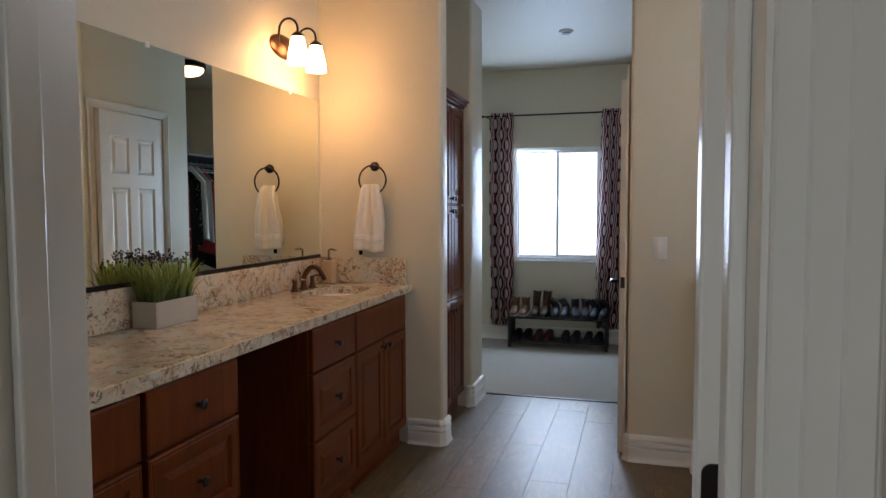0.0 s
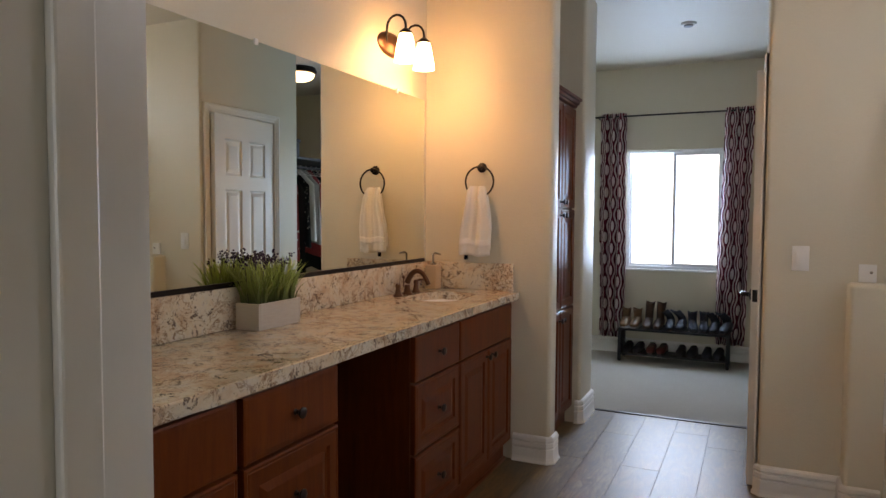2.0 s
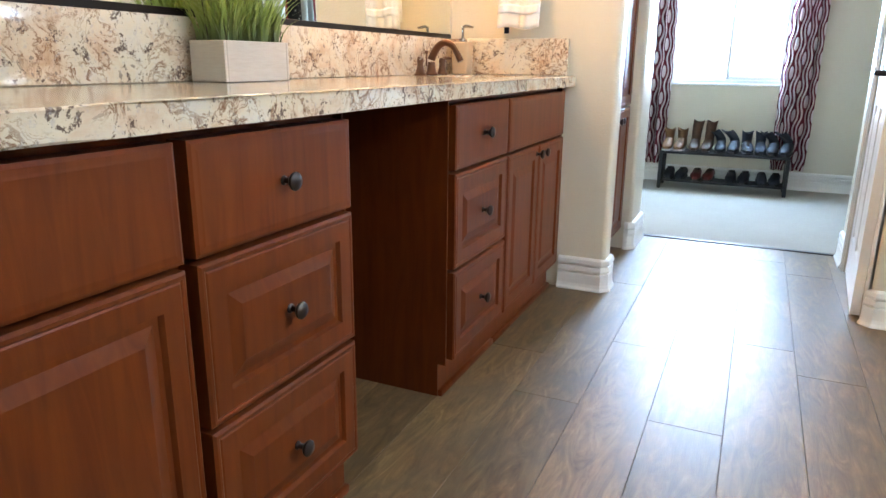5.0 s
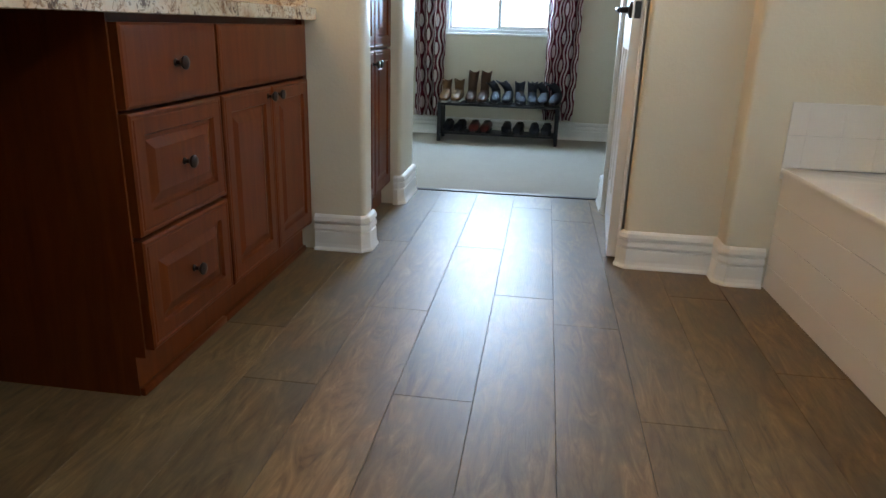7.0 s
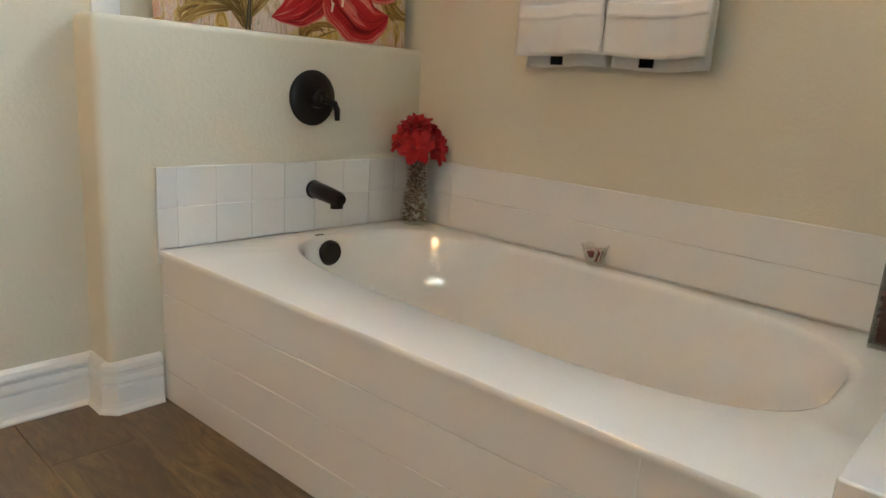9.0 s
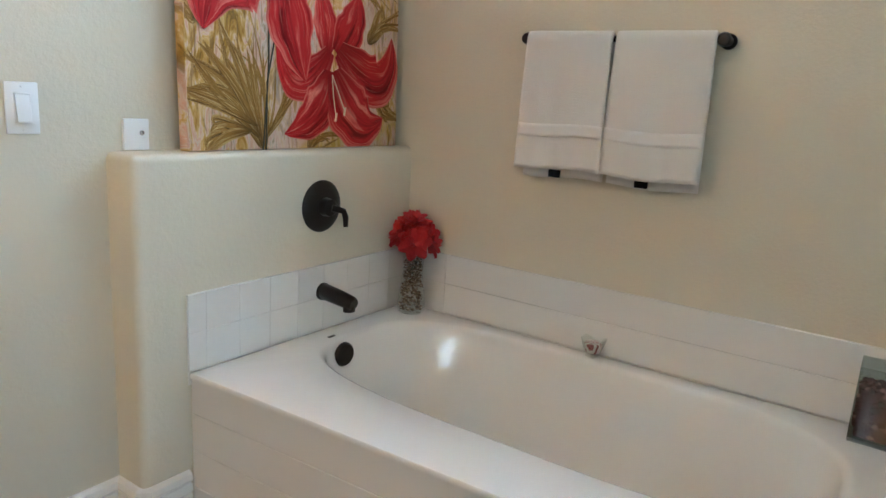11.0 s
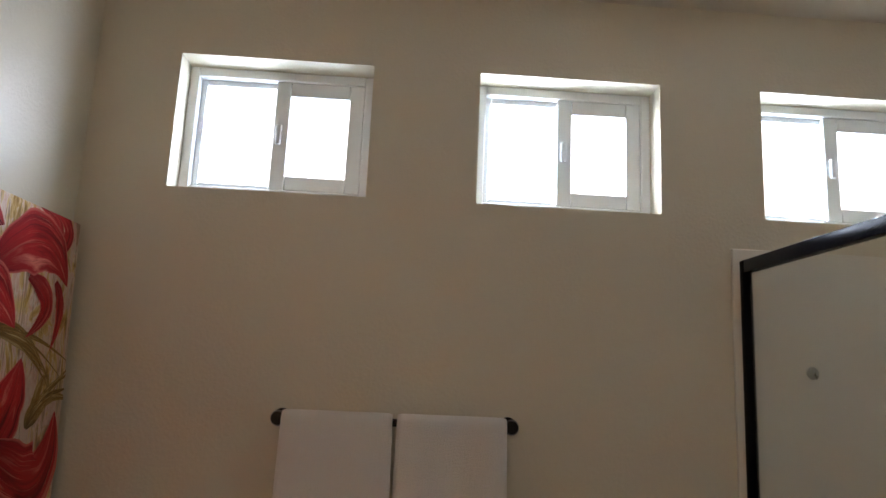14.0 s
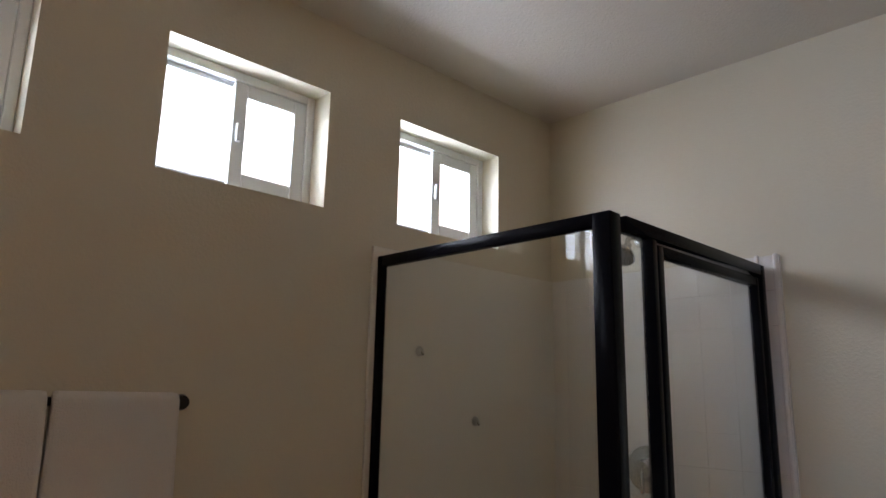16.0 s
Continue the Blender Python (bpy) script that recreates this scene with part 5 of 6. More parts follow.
LILY_C = [(0.776, 0.87, 0.972, 0.978, 0.767, 0.998, 0.03), (0.88, 0.882, 1.0, 0.984, 0.838, 1.008, 0.028), (0.753, 0.807, 0.945, 0.754, 0.767, 0.644, 0.034), (0.886, 0.806, 0.959, 0.74, 0.892, 0.611, 0.022), (0.611, 0.822, 0.838, 0.996, 0.95, 0.801, 0.085)]
LEAVES = [(0.288, -0.001, 0.202, 0.23, 0.112, 0.375, 0.045), (0.288, -0.001, 0.234, 0.229, 0.182, 0.355, 0.035), (0.298, -0.002, 0.279, 0.228, 0.245, 0.368, 0.03), (0.274, 0.045, 0.164, 0.231, -0.006, 0.266, 0.075), (0.265, 0.08, 0.122, 0.167, -0.018, 0.184, 0.05), (0.241, 0.065, 0.082, 0.094, 0.059, -0.002, 0.06), (0.291, 0.032, 0.4, 0.165, 0.382, 0.25, 0.04), (0.606, 0.657, 0.791, 0.673, 0.932, 0.547, 0.035), (0.818, 0.408, 0.855, 0.504, 0.978, 0.527, 0.05), (0.864, 0.216, 0.921, 0.157, 1.005, 0.161, 0.05), (0.046, 0.831, 0.01, 0.828, -0.01, 0.812, 0.04), (0.032, 0.404, 0.002, 0.446, 0.022, 0.458, 0.06), (0.499, -0.025, 0.536, 0.059, 0.618, 0.046, 0.04)]
STEMS = [(0.322, 0.467, 0.316, 0.275, 0.288, -0.001), (0.532, 0.641, 0.522, 0.613, 0.507, 0.569), (0.355, 0.421, 0.309, 0.228, 0.301, -0.003)]
STAMENS = [(0.326, 0.647, 0.301, 0.687, 0.265, 0.78), (0.329, 0.647, 0.313, 0.714, 0.306, 0.813), (0.333, 0.648, 0.336, 0.718, 0.341, 0.831), (0.337, 0.648, 0.36, 0.721, 0.372, 0.794), (0.329, 0.647, 0.284, 0.672, 0.278, 0.739), (0.338, 0.649, 0.373, 0.698, 0.387, 0.732), (0.614, 0.274, 0.641, 0.22, 0.681, 0.139), (0.614, 0.274, 0.62, 0.195, 0.634, 0.116)]
strokes = [(a, b, c + rnd.uniform(-0.06, 0.06), d + rnd.uniform(-0.06, 0.06), e + rnd.uniform(-0.09, 0.09), f + rnd.uniform(-0.08, 0.08), w * rnd.uniform(0.12, 0.34)) for a, b, c, d, e, f, w in LEAVES for k in range(7)]
part("painted_leaves", petals(strokes, 0.0002), M_LEAFP, paint_thing, "olive and ochre painted leaves")
part("painted_lily", petals(LILY_B, 0.0026), M_PETAL, paint_thing, "red painted lily with curled petals")
part("painted_lily", petals(LILY_C, 0.0018), M_PETAL, paint_thing, "red painted lily bud")
part("painted_lily", petals(LILY_A, 0.0036), M_PETAL, paint_thing, "red painted open lily")
M_CREAM = mat("cream_paint", (0.74, 0.60, 0.42), 0.45)


def on_canvas(u, v, lift):
    return (u * PWD, -lift, v * PHT)


for au, av, cu, cv, tu, tv in STAMENS:
    bm = tube([on_canvas(au, av, 0.0044), on_canvas(cu, cv, 0.0046), on_canvas(tu, tv, 0.0044)], [0.0012, 0.0018, 0.0018], 5)
    add_tube(bm, [on_canvas(tu - 0.004, tv - 0.016, 0.0045), on_canvas(tu + 0.003, tv + 0.016, 0.0045)], 0.0036, 6)
    part("painted_stamen", bm, M_CREAM, paint_thing, "cream painted stamen")
M_STEMP = mat("dark_stem_paint", (0.03, 0.03, 0.015), 0.5)
for au, av, cu, cv, tu, tv in STEMS:
    part("painted_stem", tube([on_canvas(au, av, 0.0012), on_canvas(cu, cv, 0.0012), on_canvas(tu, tv, 0.0012)], 0.0028, 5), M_STEMP, paint_thing, "dark painted stem")
paint_thing.matrix_world = pose(0.702, 3.640, 1.0465, -1.9, 0, 0)


# ---------------- on the tub deck ----------------
vase = thing("flower_vase", (1.535, 3.49, TZ), "glass vase of pebbles with red artificial flowers", "vase")
vp = [(0.0, 0.002), (0.043, 0.002), (0.049, 0.010), (0.050, 0.035), (0.044, 0.085), (0.036, 0.140), (0.038, 0.180), (0.043, 0.220), (0.0435, 0.226)]
M_VGLASS = thin_glass("vase_glass", (0.95, 0.97, 0.95), 1.4)
bm = lathe(vp, (1.535, 3.49, TZ), "z", 28)
bmesh.ops.delete(bm, geom=[f for f in bm.faces if len(f.verts) > 4 and f.calc_center_median().z > TZ + 0.1], context="FACES_ONLY")
part("glass", bm, M_VGLASS, vase)
rnd = random.Random(9)
bm = bmesh.new()
for i in range(360):
    z = rnd.uniform(0.012, 0.205)
    rr = np.interp(z, [0, 0.036, 0.085, 0.140, 0.226], [0.041, 0.043, 0.037, 0.029, 0.034])
    a, r0 = rnd.uniform(0, math.tau), rr * rnd.uniform(0.55, 1.0)
    bmesh.ops.create_icosphere(bm, subdivisions=1, radius=rnd.uniform(0.005, 0.0085), matrix=Matrix.Translation((1.535 + math.cos(a) * r0, 3.49 + math.sin(a) * r0, TZ + z)) @ Matrix.Diagonal((1, 1, rnd.uniform(0.5, 0.9), 1)))
M_PEB = mat("mixed_pebbles", (0.3, 0.2, 0.12), 0.4)
gi = M_PEB.node_tree.nodes.new("ShaderNodeNewGeometry")
link(M_PEB, ramp(M_PEB, gi.outputs["Random Per Island"], [(0.0, (0.05, 0.025, 0.015)), (0.40, (0.11, 0.050, 0.026)), (0.66, (0.20, 0.11, 0.065)), (0.84, (0.46, 0.36, 0.26)), (0.96, (0.70, 0.64, 0.56))]), bsdf(M_PEB).inputs["Base Color"])
tagged(part("pebbles", bm, M_PEB, vase, "brown and cream pebbles filling the vase"), kind="stuff")
bm = bmesh.new()
for i in range(7):
    a = i * 0.9
    add_tube(bm, [(1.535, 3.49, TZ + 0.13), (1.535 + 0.02 * math.cos(a), 3.49 + 0.02 * math.sin(a), TZ + 0.19), (1.535 + 0.045 * math.cos(a), 3.488 + 0.03 * math.sin(a), TZ + 0.235)], 0.002, 5)
part("stems", bm, mat("dark_green_stem", (0.02, 0.03, 0.015), 0.6), vase)
M_RED = mat("red_silk_petal", (0.52, 0.012, 0.016), 0.6)
link(M_RED, mix(M_RED, noise_of(M_RED, world_place(M_RED), 60, 3), (0.34, 0.005, 0.008), (0.60, 0.018, 0.022)), bsdf(M_RED).inputs["Base Color"])


def bloom(c, nrm, r, rnd):
    bm = bmesh.new()
    q = Vector(nrm).to_track_quat("Z", "Y").to_matrix().to_4x4()
    for layer, (k, rad, up) in enumerate(((7, 1.0, 0.25), (6, 0.78, 0.6), (4, 0.45, 0.9))):
        for i in range(k):
            a = i * math.tau / k + layer * 0.5 + rnd.uniform(-0.15, 0.15)
            grid = []
            for s in range(6):
                t = s / 5
                wid = 0.36 * r * rad * math.sin(math.pi * (0.12 + 0.80 * t)) ** 0.8
                row = []
                for j in range(5):
                    g = j / 4 * 2 - 1
                    p = Vector((rad * r * t, g * wid, r * up * t * (1.2 - 0.6 * t) + 0.10 * r * g * g * t + 0.05 * r * math.sin(5 * g + i) * t))
                    row.append(bm.verts.new(q @ (Matrix.Rotation(a, 4, "Z") @ p) + Vector(c)))
                grid.append(row)
            for s in range(5):
                for j in range(4):
                    bm.faces.new((grid[s][j], grid[s][j + 1], grid[s + 1][j + 1], grid[s + 1][j]))
    return bm


for c, nrm in (((1.488, 3.455, TZ + 0.245), (-0.6, -0.6, 0.4)), ((1.568, 3.45, TZ + 0.245), (0.2, -0.9, 0.35)), ((1.525, 3.485, TZ + 0.300), (-0.2, -0.2, 1)), ((1.572, 3.50, TZ + 0.272), (0.7, 0.1, 0.6)), ((1.493, 3.51, TZ + 0.270), (-0.7, 0.3, 0.5))):
    part("flower", bloom(c, nrm, 0.063, rnd), M_RED, vase, "red silk flower")

vase.scale = (1.02, 1.02, 1.12)

cd = thing("glass_candle_cup", (1.585, 2.79, TZ), "small cut-glass cup with a red and white candle", "candle holder")
bm = lathe([(0, 0.002), (0.020, 0.002), (0.024, 0.010), (0.036, 0.045), (0.041, 0.062), (0.037, 0.060), (0.030, 0.030), (0, 0.016)], (1.585, 2.79, TZ), "z", 18)
for v in bm.verts:
    if v.co.z > TZ + 0.05:
        v.co.z += 0.005 * math.cos(6 * math.atan2(v.co.y - 2.79, v.co.x - 1.585))
part("cup", bm, M_VGLASS, cd)
M_SWIRL = mat("red_white_swirl", (0.7, 0.7, 0.65), 0.4)
wv = node(M_SWIRL, "ShaderNodeTexWave", Scale=26.0, Distortion=5.0)
link(M_SWIRL, world_place(M_SWIRL), wv.inputs["Vector"])
link(M_SWIRL, ramp(M_SWIRL, wv.outputs["Fac"], [(0.45, (0.25, 0.01, 0.015)), (0.55, (0.78, 0.74, 0.70))]), bsdf(M_SWIRL).inputs["Base Color"])
part("candle", lathe([(0, 0.018), (0.022, 0.018), (0.028, 0.045), (0.024, 0.050), (0, 0.050)], (1.585, 2.79, TZ), "z", 16), M_SWIRL, cd)

gb = thing("glass_box_potpourri", (1.555, 2.035, TZ), "square glass holder filled with dark red potpourri", "glass holder")
bm = box(1.495, 1.605, 1.956, 2.066, TZ + 0.002, TZ + 0.012)
for b in ((1.495, 1.499, 1.956, 2.066), (1.601, 1.605, 1.956, 2.066), (1.499, 1.601, 1.956, 1.960), (1.499, 1.601, 2.062, 2.066)):
    add_box(bm, *b, TZ + 0.012, TZ + 0.20)
part("glass", bm, thin_glass("smoky_glass", (0.86, 0.88, 0.86), 0.8), gb, "", False)
rnd = random.Random(3)
bm = box(1.506, 1.594, 1.967, 2.055, TZ + 0.014, TZ + 0.14)
for i in range(160):
    s = rnd.randrange(3)
    p = (rnd.uniform(1.51, 1.59), rnd.uniform(1.97, 2.05), TZ + 0.145) if s == 0 else ((1.507, rnd.uniform(1.972, 2.05), TZ + rnd.uniform(0.02, 0.15)) if s == 1 else (rnd.uniform(1.51, 1.59), 2.053, TZ + rnd.uniform(0.02, 0.15)))
    bmesh.ops.create_icosphere(bm, subdivisions=1, radius=rnd.uniform(0.006, 0.012), matrix=Matrix.Translation(p) @ Matrix.Diagonal((0.4, 1, 0.8, 1)))
M_POT = mat("dark_red_potpourri", (0.06, 0.006, 0.010), 0.5)
gi = M_POT.node_tree.nodes.new("ShaderNodeNewGeometry")
link(M_POT, ramp(M_POT, gi.outputs["Random Per Island"], [(0, (0.03, 0.004, 0.006)), (0.8, (0.10, 0.008, 0.014)), (0.97, (0.4, 0.2, 0.18))]), bsdf(M_POT).inputs["Base Color"])
tagged(part("potpourri", bm, M_POT, gb, "dark red dried petals"), kind="stuff")
for (hy, hz) in ((1.684, 1.604), (1.40, 1.369)):
    hk = thing("suction_hook", (XR - 0.012, hy, hz - 0.02), "small clear suction hook on the shower wall", "hook", "shower hooks")
    part("cup", lathe([(0, 0), (0.018, 0), (0.014, -0.008), (0.005, -0.012), (0, -0.012)], (XR - 0.012, hy, hz), "x", 14), mat("clear_grey_plastic", (0.45, 0.44, 0.40), 0.3), hk)
    part("hook", tube([(XR - 0.022, hy, hz), (XR - 0.030, hy, hz - 0.015), (XR - 0.036, hy, hz - 0.008)], 0.0025, 6), M_STEEL, hk)


# ---------------- closet ----------------
def curtain_cloth():
    """Burgundy cloth with white ogee ribbons and ovals, repeat 0.15 by 0.21 m."""
    m = mat("burgundy_ogee_cloth", (0.09, 0.012, 0.025), 0.85, spec=0.2)
    uv = m.node_tree.nodes.new("ShaderNodeUVMap")
    s = m.node_tree.nodes.new("ShaderNodeSeparateXYZ")
    link(m, uv.outputs[0], s.inputs[0])
    t = math_node(m, "MULTIPLY", s.outputs[0], 4.0)
    k = math_node(m, "ROUND", t)
    d = math_node(m, "ABSOLUTE", math_node(m, "SUBTRACT", t, k))
    w = math_node(m, "MULTIPLY_ADD", s.outputs[1], 10.0, math_node(m, "MULTIPLY", k, 0.5))
    ph = math_node(m, "SUBTRACT", w, math_node(m, "ROUND", w))
    swell = math_node(m, "MULTIPLY_ADD", math_node(m, "COSINE", math_node(m, "MULTIPLY", ph, math.tau)), 0.13, 0.245)
    ribbon = math_node(m, "MULTIPLY", math_node(m, "GREATER_THAN", d, swell), math_node(m, "LESS_THAN", d, math_node(m, "ADD", swell, 0.17)))
    e = math_node(m, "ADD", math_node(m, "POWER", math_node(m, "DIVIDE", d, 0.215), 2.0), math_node(m, "POWER", math_node(m, "DIVIDE", ph, 0.23), 2.0))
    oval = math_node(m, "LESS_THAN", e, 1.0)
    white = math_node(m, "MAXIMUM", ribbon, oval)
    weave = noise_of(m, world_place(m), 300, 2)
    c = mix(m, white, mix(m, weave, (0.118, 0.011, 0.021), (0.170, 0.018, 0.030)), mix(m, weave, (0.70, 0.58, 0.57), (0.80, 0.70, 0.68)))
    link(m, c, bsdf(m).inputs["Base Color"])
    tr = m.node_tree.nodes.new("ShaderNodeBsdfTranslucent")
    link(m, c, tr.inputs[0])
    mx = m.node_tree.nodes.new("ShaderNodeMixShader")
    mx.inputs[0].default_value = 0.38
    link(m, bsdf(m).outputs[0], mx.inputs[1])
    link(m, tr.outputs[0], mx.inputs[2])
    link(m, mx.outputs[0], m.node_tree.nodes["Material Output"].inputs[0])
    return m


M_CURTAIN = curtain_cloth()
CY = 6.80


def curtain(x0, x1, shift, zb, seed):
    def at(u, v):
        z = zb + (2.315 - zb) * v
        fold = 0.030 * math.sin(u * math.tau * 3.5 + seed) + 0.010 * math.sin(u * 41 + seed * 3)
        pinch = 1 - 0.35 * v ** 8
        x = x0 + (x1 - x0) * u + shift * (1 - v) + 0.012 * math.sin(v * 7 + u * 5 + seed) * (1 - v)
        return (x, CY + fold * pinch * (1.15 - 0.3 * v), z)
    return at


for x0, x1, sh_, zb, sd_, lab in ((-1.250, -1.000, 0.005, 0.165, 0.3, "burgundy curtain with white ogee pattern bunched beside the window"), (-0.138, 0.108, -0.05, 0.170, 1.9, "burgundy curtain with white ogee pattern hanging behind the shoe rack")):
    c = thing("curtain", ((x0 + x1) / 2, CY, zb), lab, "curtain", "closet curtains")
    thick(part("panel", cloth(64, 40, curtain(x0, x1, sh_, zb, sd_)), M_CURTAIN, c), 0.0015)

rod = thing("curtain_rod", (-0.55, CY, 2.28), "thin dark curtain rod with finials over the window", "curtain rod")
part("rod", tube([(-1.30, CY, 2.285), (0.135, CY, 2.285)], 0.008, 10), M_BRONZE, rod)
for xe, s in ((-1.30, -1), (0.135, 1)):
    part("finial", lathe([(0, 0), (0.010, 0), (0.007, 0.008 * s), (0.017, 0.020 * s), (0.017, 0.030 * s), (0.008, 0.040 * s), (0, 0.043 * s)], (xe, CY, 2.285), "x", 14), M_BRONZE, rod)
for xe in (-1.27, 0.118):
    part("bracket", tube([(xe, YB, 2.275), (xe, CY, 2.275)], 0.006, 8), M_BRONZE, rod)

# shoe rack
KX0, KX1, KY0, KY1, KZ = -0.995, -0.045, 6.47, 6.735, 0.305
rack = thing("shoe_rack", ((KX0 + KX1) / 2, 6.6, 0.004), "low black two-tier shoe rack on the carpet under the window", "shoe rack")
M_RACK = mat("black_wood", (0.009, 0.008, 0.009), 0.5, spec=0.3)
for x in (KX0, KX1 - 0.028):
    for y in (KY0, KY1 - 0.028):
        part("leg", box(x, x + 0.028, y, y + 0.028, 0.004, KZ - 0.018, 0.002, 1), M_RACK, rack)
    part("end_panel", box(x + 0.006, x + 0.022, KY0 + 0.028, KY1 - 0.028, 0.06, KZ - 0.02), M_RACK, rack, "", False)
part("top_shelf", box(KX0, KX1, KY0, KY1, KZ - 0.018, KZ, 0.003, 1), M_RACK, rack)
part("lower_shelf", box(KX0 + 0.028, KX1 - 0.028, KY0 + 0.01, KY1 - 0.01, 0.062, 0.076, 0.002, 1), M_RACK, rack)


def loft(sections, n=14):
    """Closed loft along y through rounded sections (y, x centre, half width, z low, z high)."""
    bm = bmesh.new()
    rings = []
    for y, cx, hw, z0, z1 in sections:
        ring = []
        for k in range(n):
            a = k * math.tau / n
            c, s = math.cos(a), math.sin(a)
            ring.append(bm.verts.new((cx + hw * math.copysign(abs(c) ** 0.75, c), y, (z0 + z1) / 2 + (z1 - z0) / 2 * math.copysign(abs(s) ** 0.8, s))))
        rings.append(ring)
    for a, b in zip(rings, rings[1:]):
        for k in range(n):
            bm.faces.new((a[k], a[(k + 1) % n], b[(k + 1) % n], b[k]))
    bm.faces.new(rings[0])
    bm.faces.new(rings[-1])
    bmesh.ops.recalc_face_normals(bm, faces=bm.faces)
    return bm


def leather(name, c, rough=0.4):
    m = mat(name, c, rough, spec=0.18)
    n = noise_of(m, world_place(m), 30, 4)
    link(m, mix(m, n, tuple(v * 0.6 for v in c), tuple(min(1, v * 1.35) for v in c)), bsdf(m).inputs["Base Color"])
    return m


L_TAN = leather("tan_leather", (0.17, 0.080, 0.034), 0.55)
L_BROWN = leather("brown_leather", (0.075, 0.036, 0.020), 0.55)
L_BLACK = leather("black_leather", (0.011, 0.011, 0.014), 0.55)
L_GREY = leather("grey_suede", (0.030, 0.033, 0.042), 0.7)
L_RED = leather("oxblood_leather", (0.12, 0.022, 0.016))
M_SOLE = mat("rubber_sole", (0.02, 0.017, 0.015), 0.7)
M_SOLE_W = mat("pale_sole", (0.35, 0.33, 0.30), 0.7)
M_LINING = mat("dark_lining", (0.02, 0.016, 0.012), 0.9)


def shoe(kind, upper, sole, label):
    """One shoe at the origin, toe to -y, sole on z = 0."""
    u = thing(kind, (0, 0, 0), label, "boot" if "boot" in kind else "shoe", "shoes on the rack")
    part("sole", loft([(-0.135, 0, 0.020, 0.004, 0.016), (-0.12, 0, 0.036, 0, 0.018), (-0.07, 0, 0.046, 0, 0.018), (0, 0, 0.036, 0, 0.018), (0.07, 0, 0.036, 0, 0.020), (0.115, 0, 0.032, 0, 0.022), (0.13, 0, 0.018, 0.002, 0.020)]), sole, u)
    top = 0.092 if "boot" in kind else 0.070
    part("vamp", loft([(-0.13, 0, 0.018, 0.014, 0.036), (-0.112, 0, 0.034, 0.012, 0.052), (-0.07, 0, 0.043, 0.012, 0.064), (-0.02, 0, 0.037, 0.012, top), (0.03, 0, 0.035, 0.012, top + 0.012), (0.09, 0, 0.034, 0.012, top + 0.008), (0.12, 0, 0.026, 0.014, top), (0.126, 0, 0.014, 0.02, top - 0.012)]), upper, u)
    if "boot" in kind:
        h = {"tall_boot": 0.235, "ankle_boot": 0.165, "slouch_boot": 0.165}[kind]
        lean = {"tall_boot": 0.012, "ankle_boot": 0.0, "slouch_boot": -0.07}[kind]
        bm = bmesh.new()
        rings = []
        for s, r in ((0.0, 1.0), (0.35, 1.0), (0.7, 1.1), (1.0, 1.18), (1.0, 1.05), (0.75, 0.95)):
            cz, cx = 0.07 + (h - 0.07) * s, lean * s * s
            rings.append([bm.verts.new((cx + 0.036 * r * math.cos(a * math.tau / 14), 0.055 + 0.052 * r * math.sin(a * math.tau / 14), cz + 0.010 * s * math.cos(a * math.tau / 7))) for a in range(14)])
        for a, b in zip(rings, rings[1:]):
            for k in range(14):
                bm.faces.new((a[k], a[(k + 1) % 14], b[(k + 1) % 14], b[k]))
        bm.faces.new(rings[-1])
        bmesh.ops.recalc_face_normals(bm, faces=bm.faces)
        part("shaft", bm, upper, u)
    else:
        part("opening", loft([(0.0, 0, 0.012, top + 0.004, top + 0.012), (0.05, 0, 0.026, top + 0.006, top + 0.0145), (0.1, 0, 0.022, top + 0.002, top + 0.011), (0.112, 0, 0.010, top, top + 0.008)], 10), M_LINING, u)
    if kind in ("ankle_boot", "lace_shoe"):
        bm = bmesh.new()
        for k in range(5):
            y, z = -0.055 + k * 0.018, 0.068 + k * (0.010 if "boot" in kind else 0.004)
            add_tube(bm, [(-0.020, y, z - 0.004), (0, y - 0.004, z + 0.006), (0.020, y, z - 0.004)], 0.0022, 5)
        part("laces", bm, mat("shoelace", (0.10, 0.07, 0.05), 0.9), u)
    return u


def pair(kind, upper, sole, label, x, z, y=6.60, turn=0.0, gap=0.095):
    a = shoe(kind, upper, sole, label)
    a.matrix_world = pose(x - gap / 2, y, z, 0, 0, turn)
    copy_thing(a, pose(x + gap / 2, y + 0.006, z, 0, 0, turn - 5))


T, B2 = KZ + 0.0005, 0.0765
pair("ankle_boot", L_TAN, M_SOLE_W, "tan laced leather ankle boot on the top shelf", -0.90, T)
pair("tall_boot", L_BROWN, M_SOLE, "brown leather boot with a tall shaft on the top shelf", -0.695, T)
pair("slouch_boot", L_BLACK, M_SOLE, "black slouching leather boot on the top shelf", -0.50, T)
pair("ankle_boot", L_GREY, M_SOLE, "dark grey suede ankle boot on the top shelf", -0.31, T, 6.61, 8)
pair("slouch_boot", L_BLACK, M_SOLE, "black slouching leather boot at the rack end", -0.125, T, 6.60, -6)
pair("low_shoe", L_BLACK, M_SOLE, "black leather slip-on shoe on the lower shelf", -0.87, B2)
pair("lace_shoe", L_RED, M_SOLE, "oxblood laced shoe on the lower shelf", -0.66, B2)
pair("low_shoe", L_BLACK, M_SOLE, "plain black shoe on the lower shelf", -0.40, B2)
pair("low_shoe", L_GREY, M_SOLE, "dark grey flat shoe on the lower shelf", -0.18, B2)

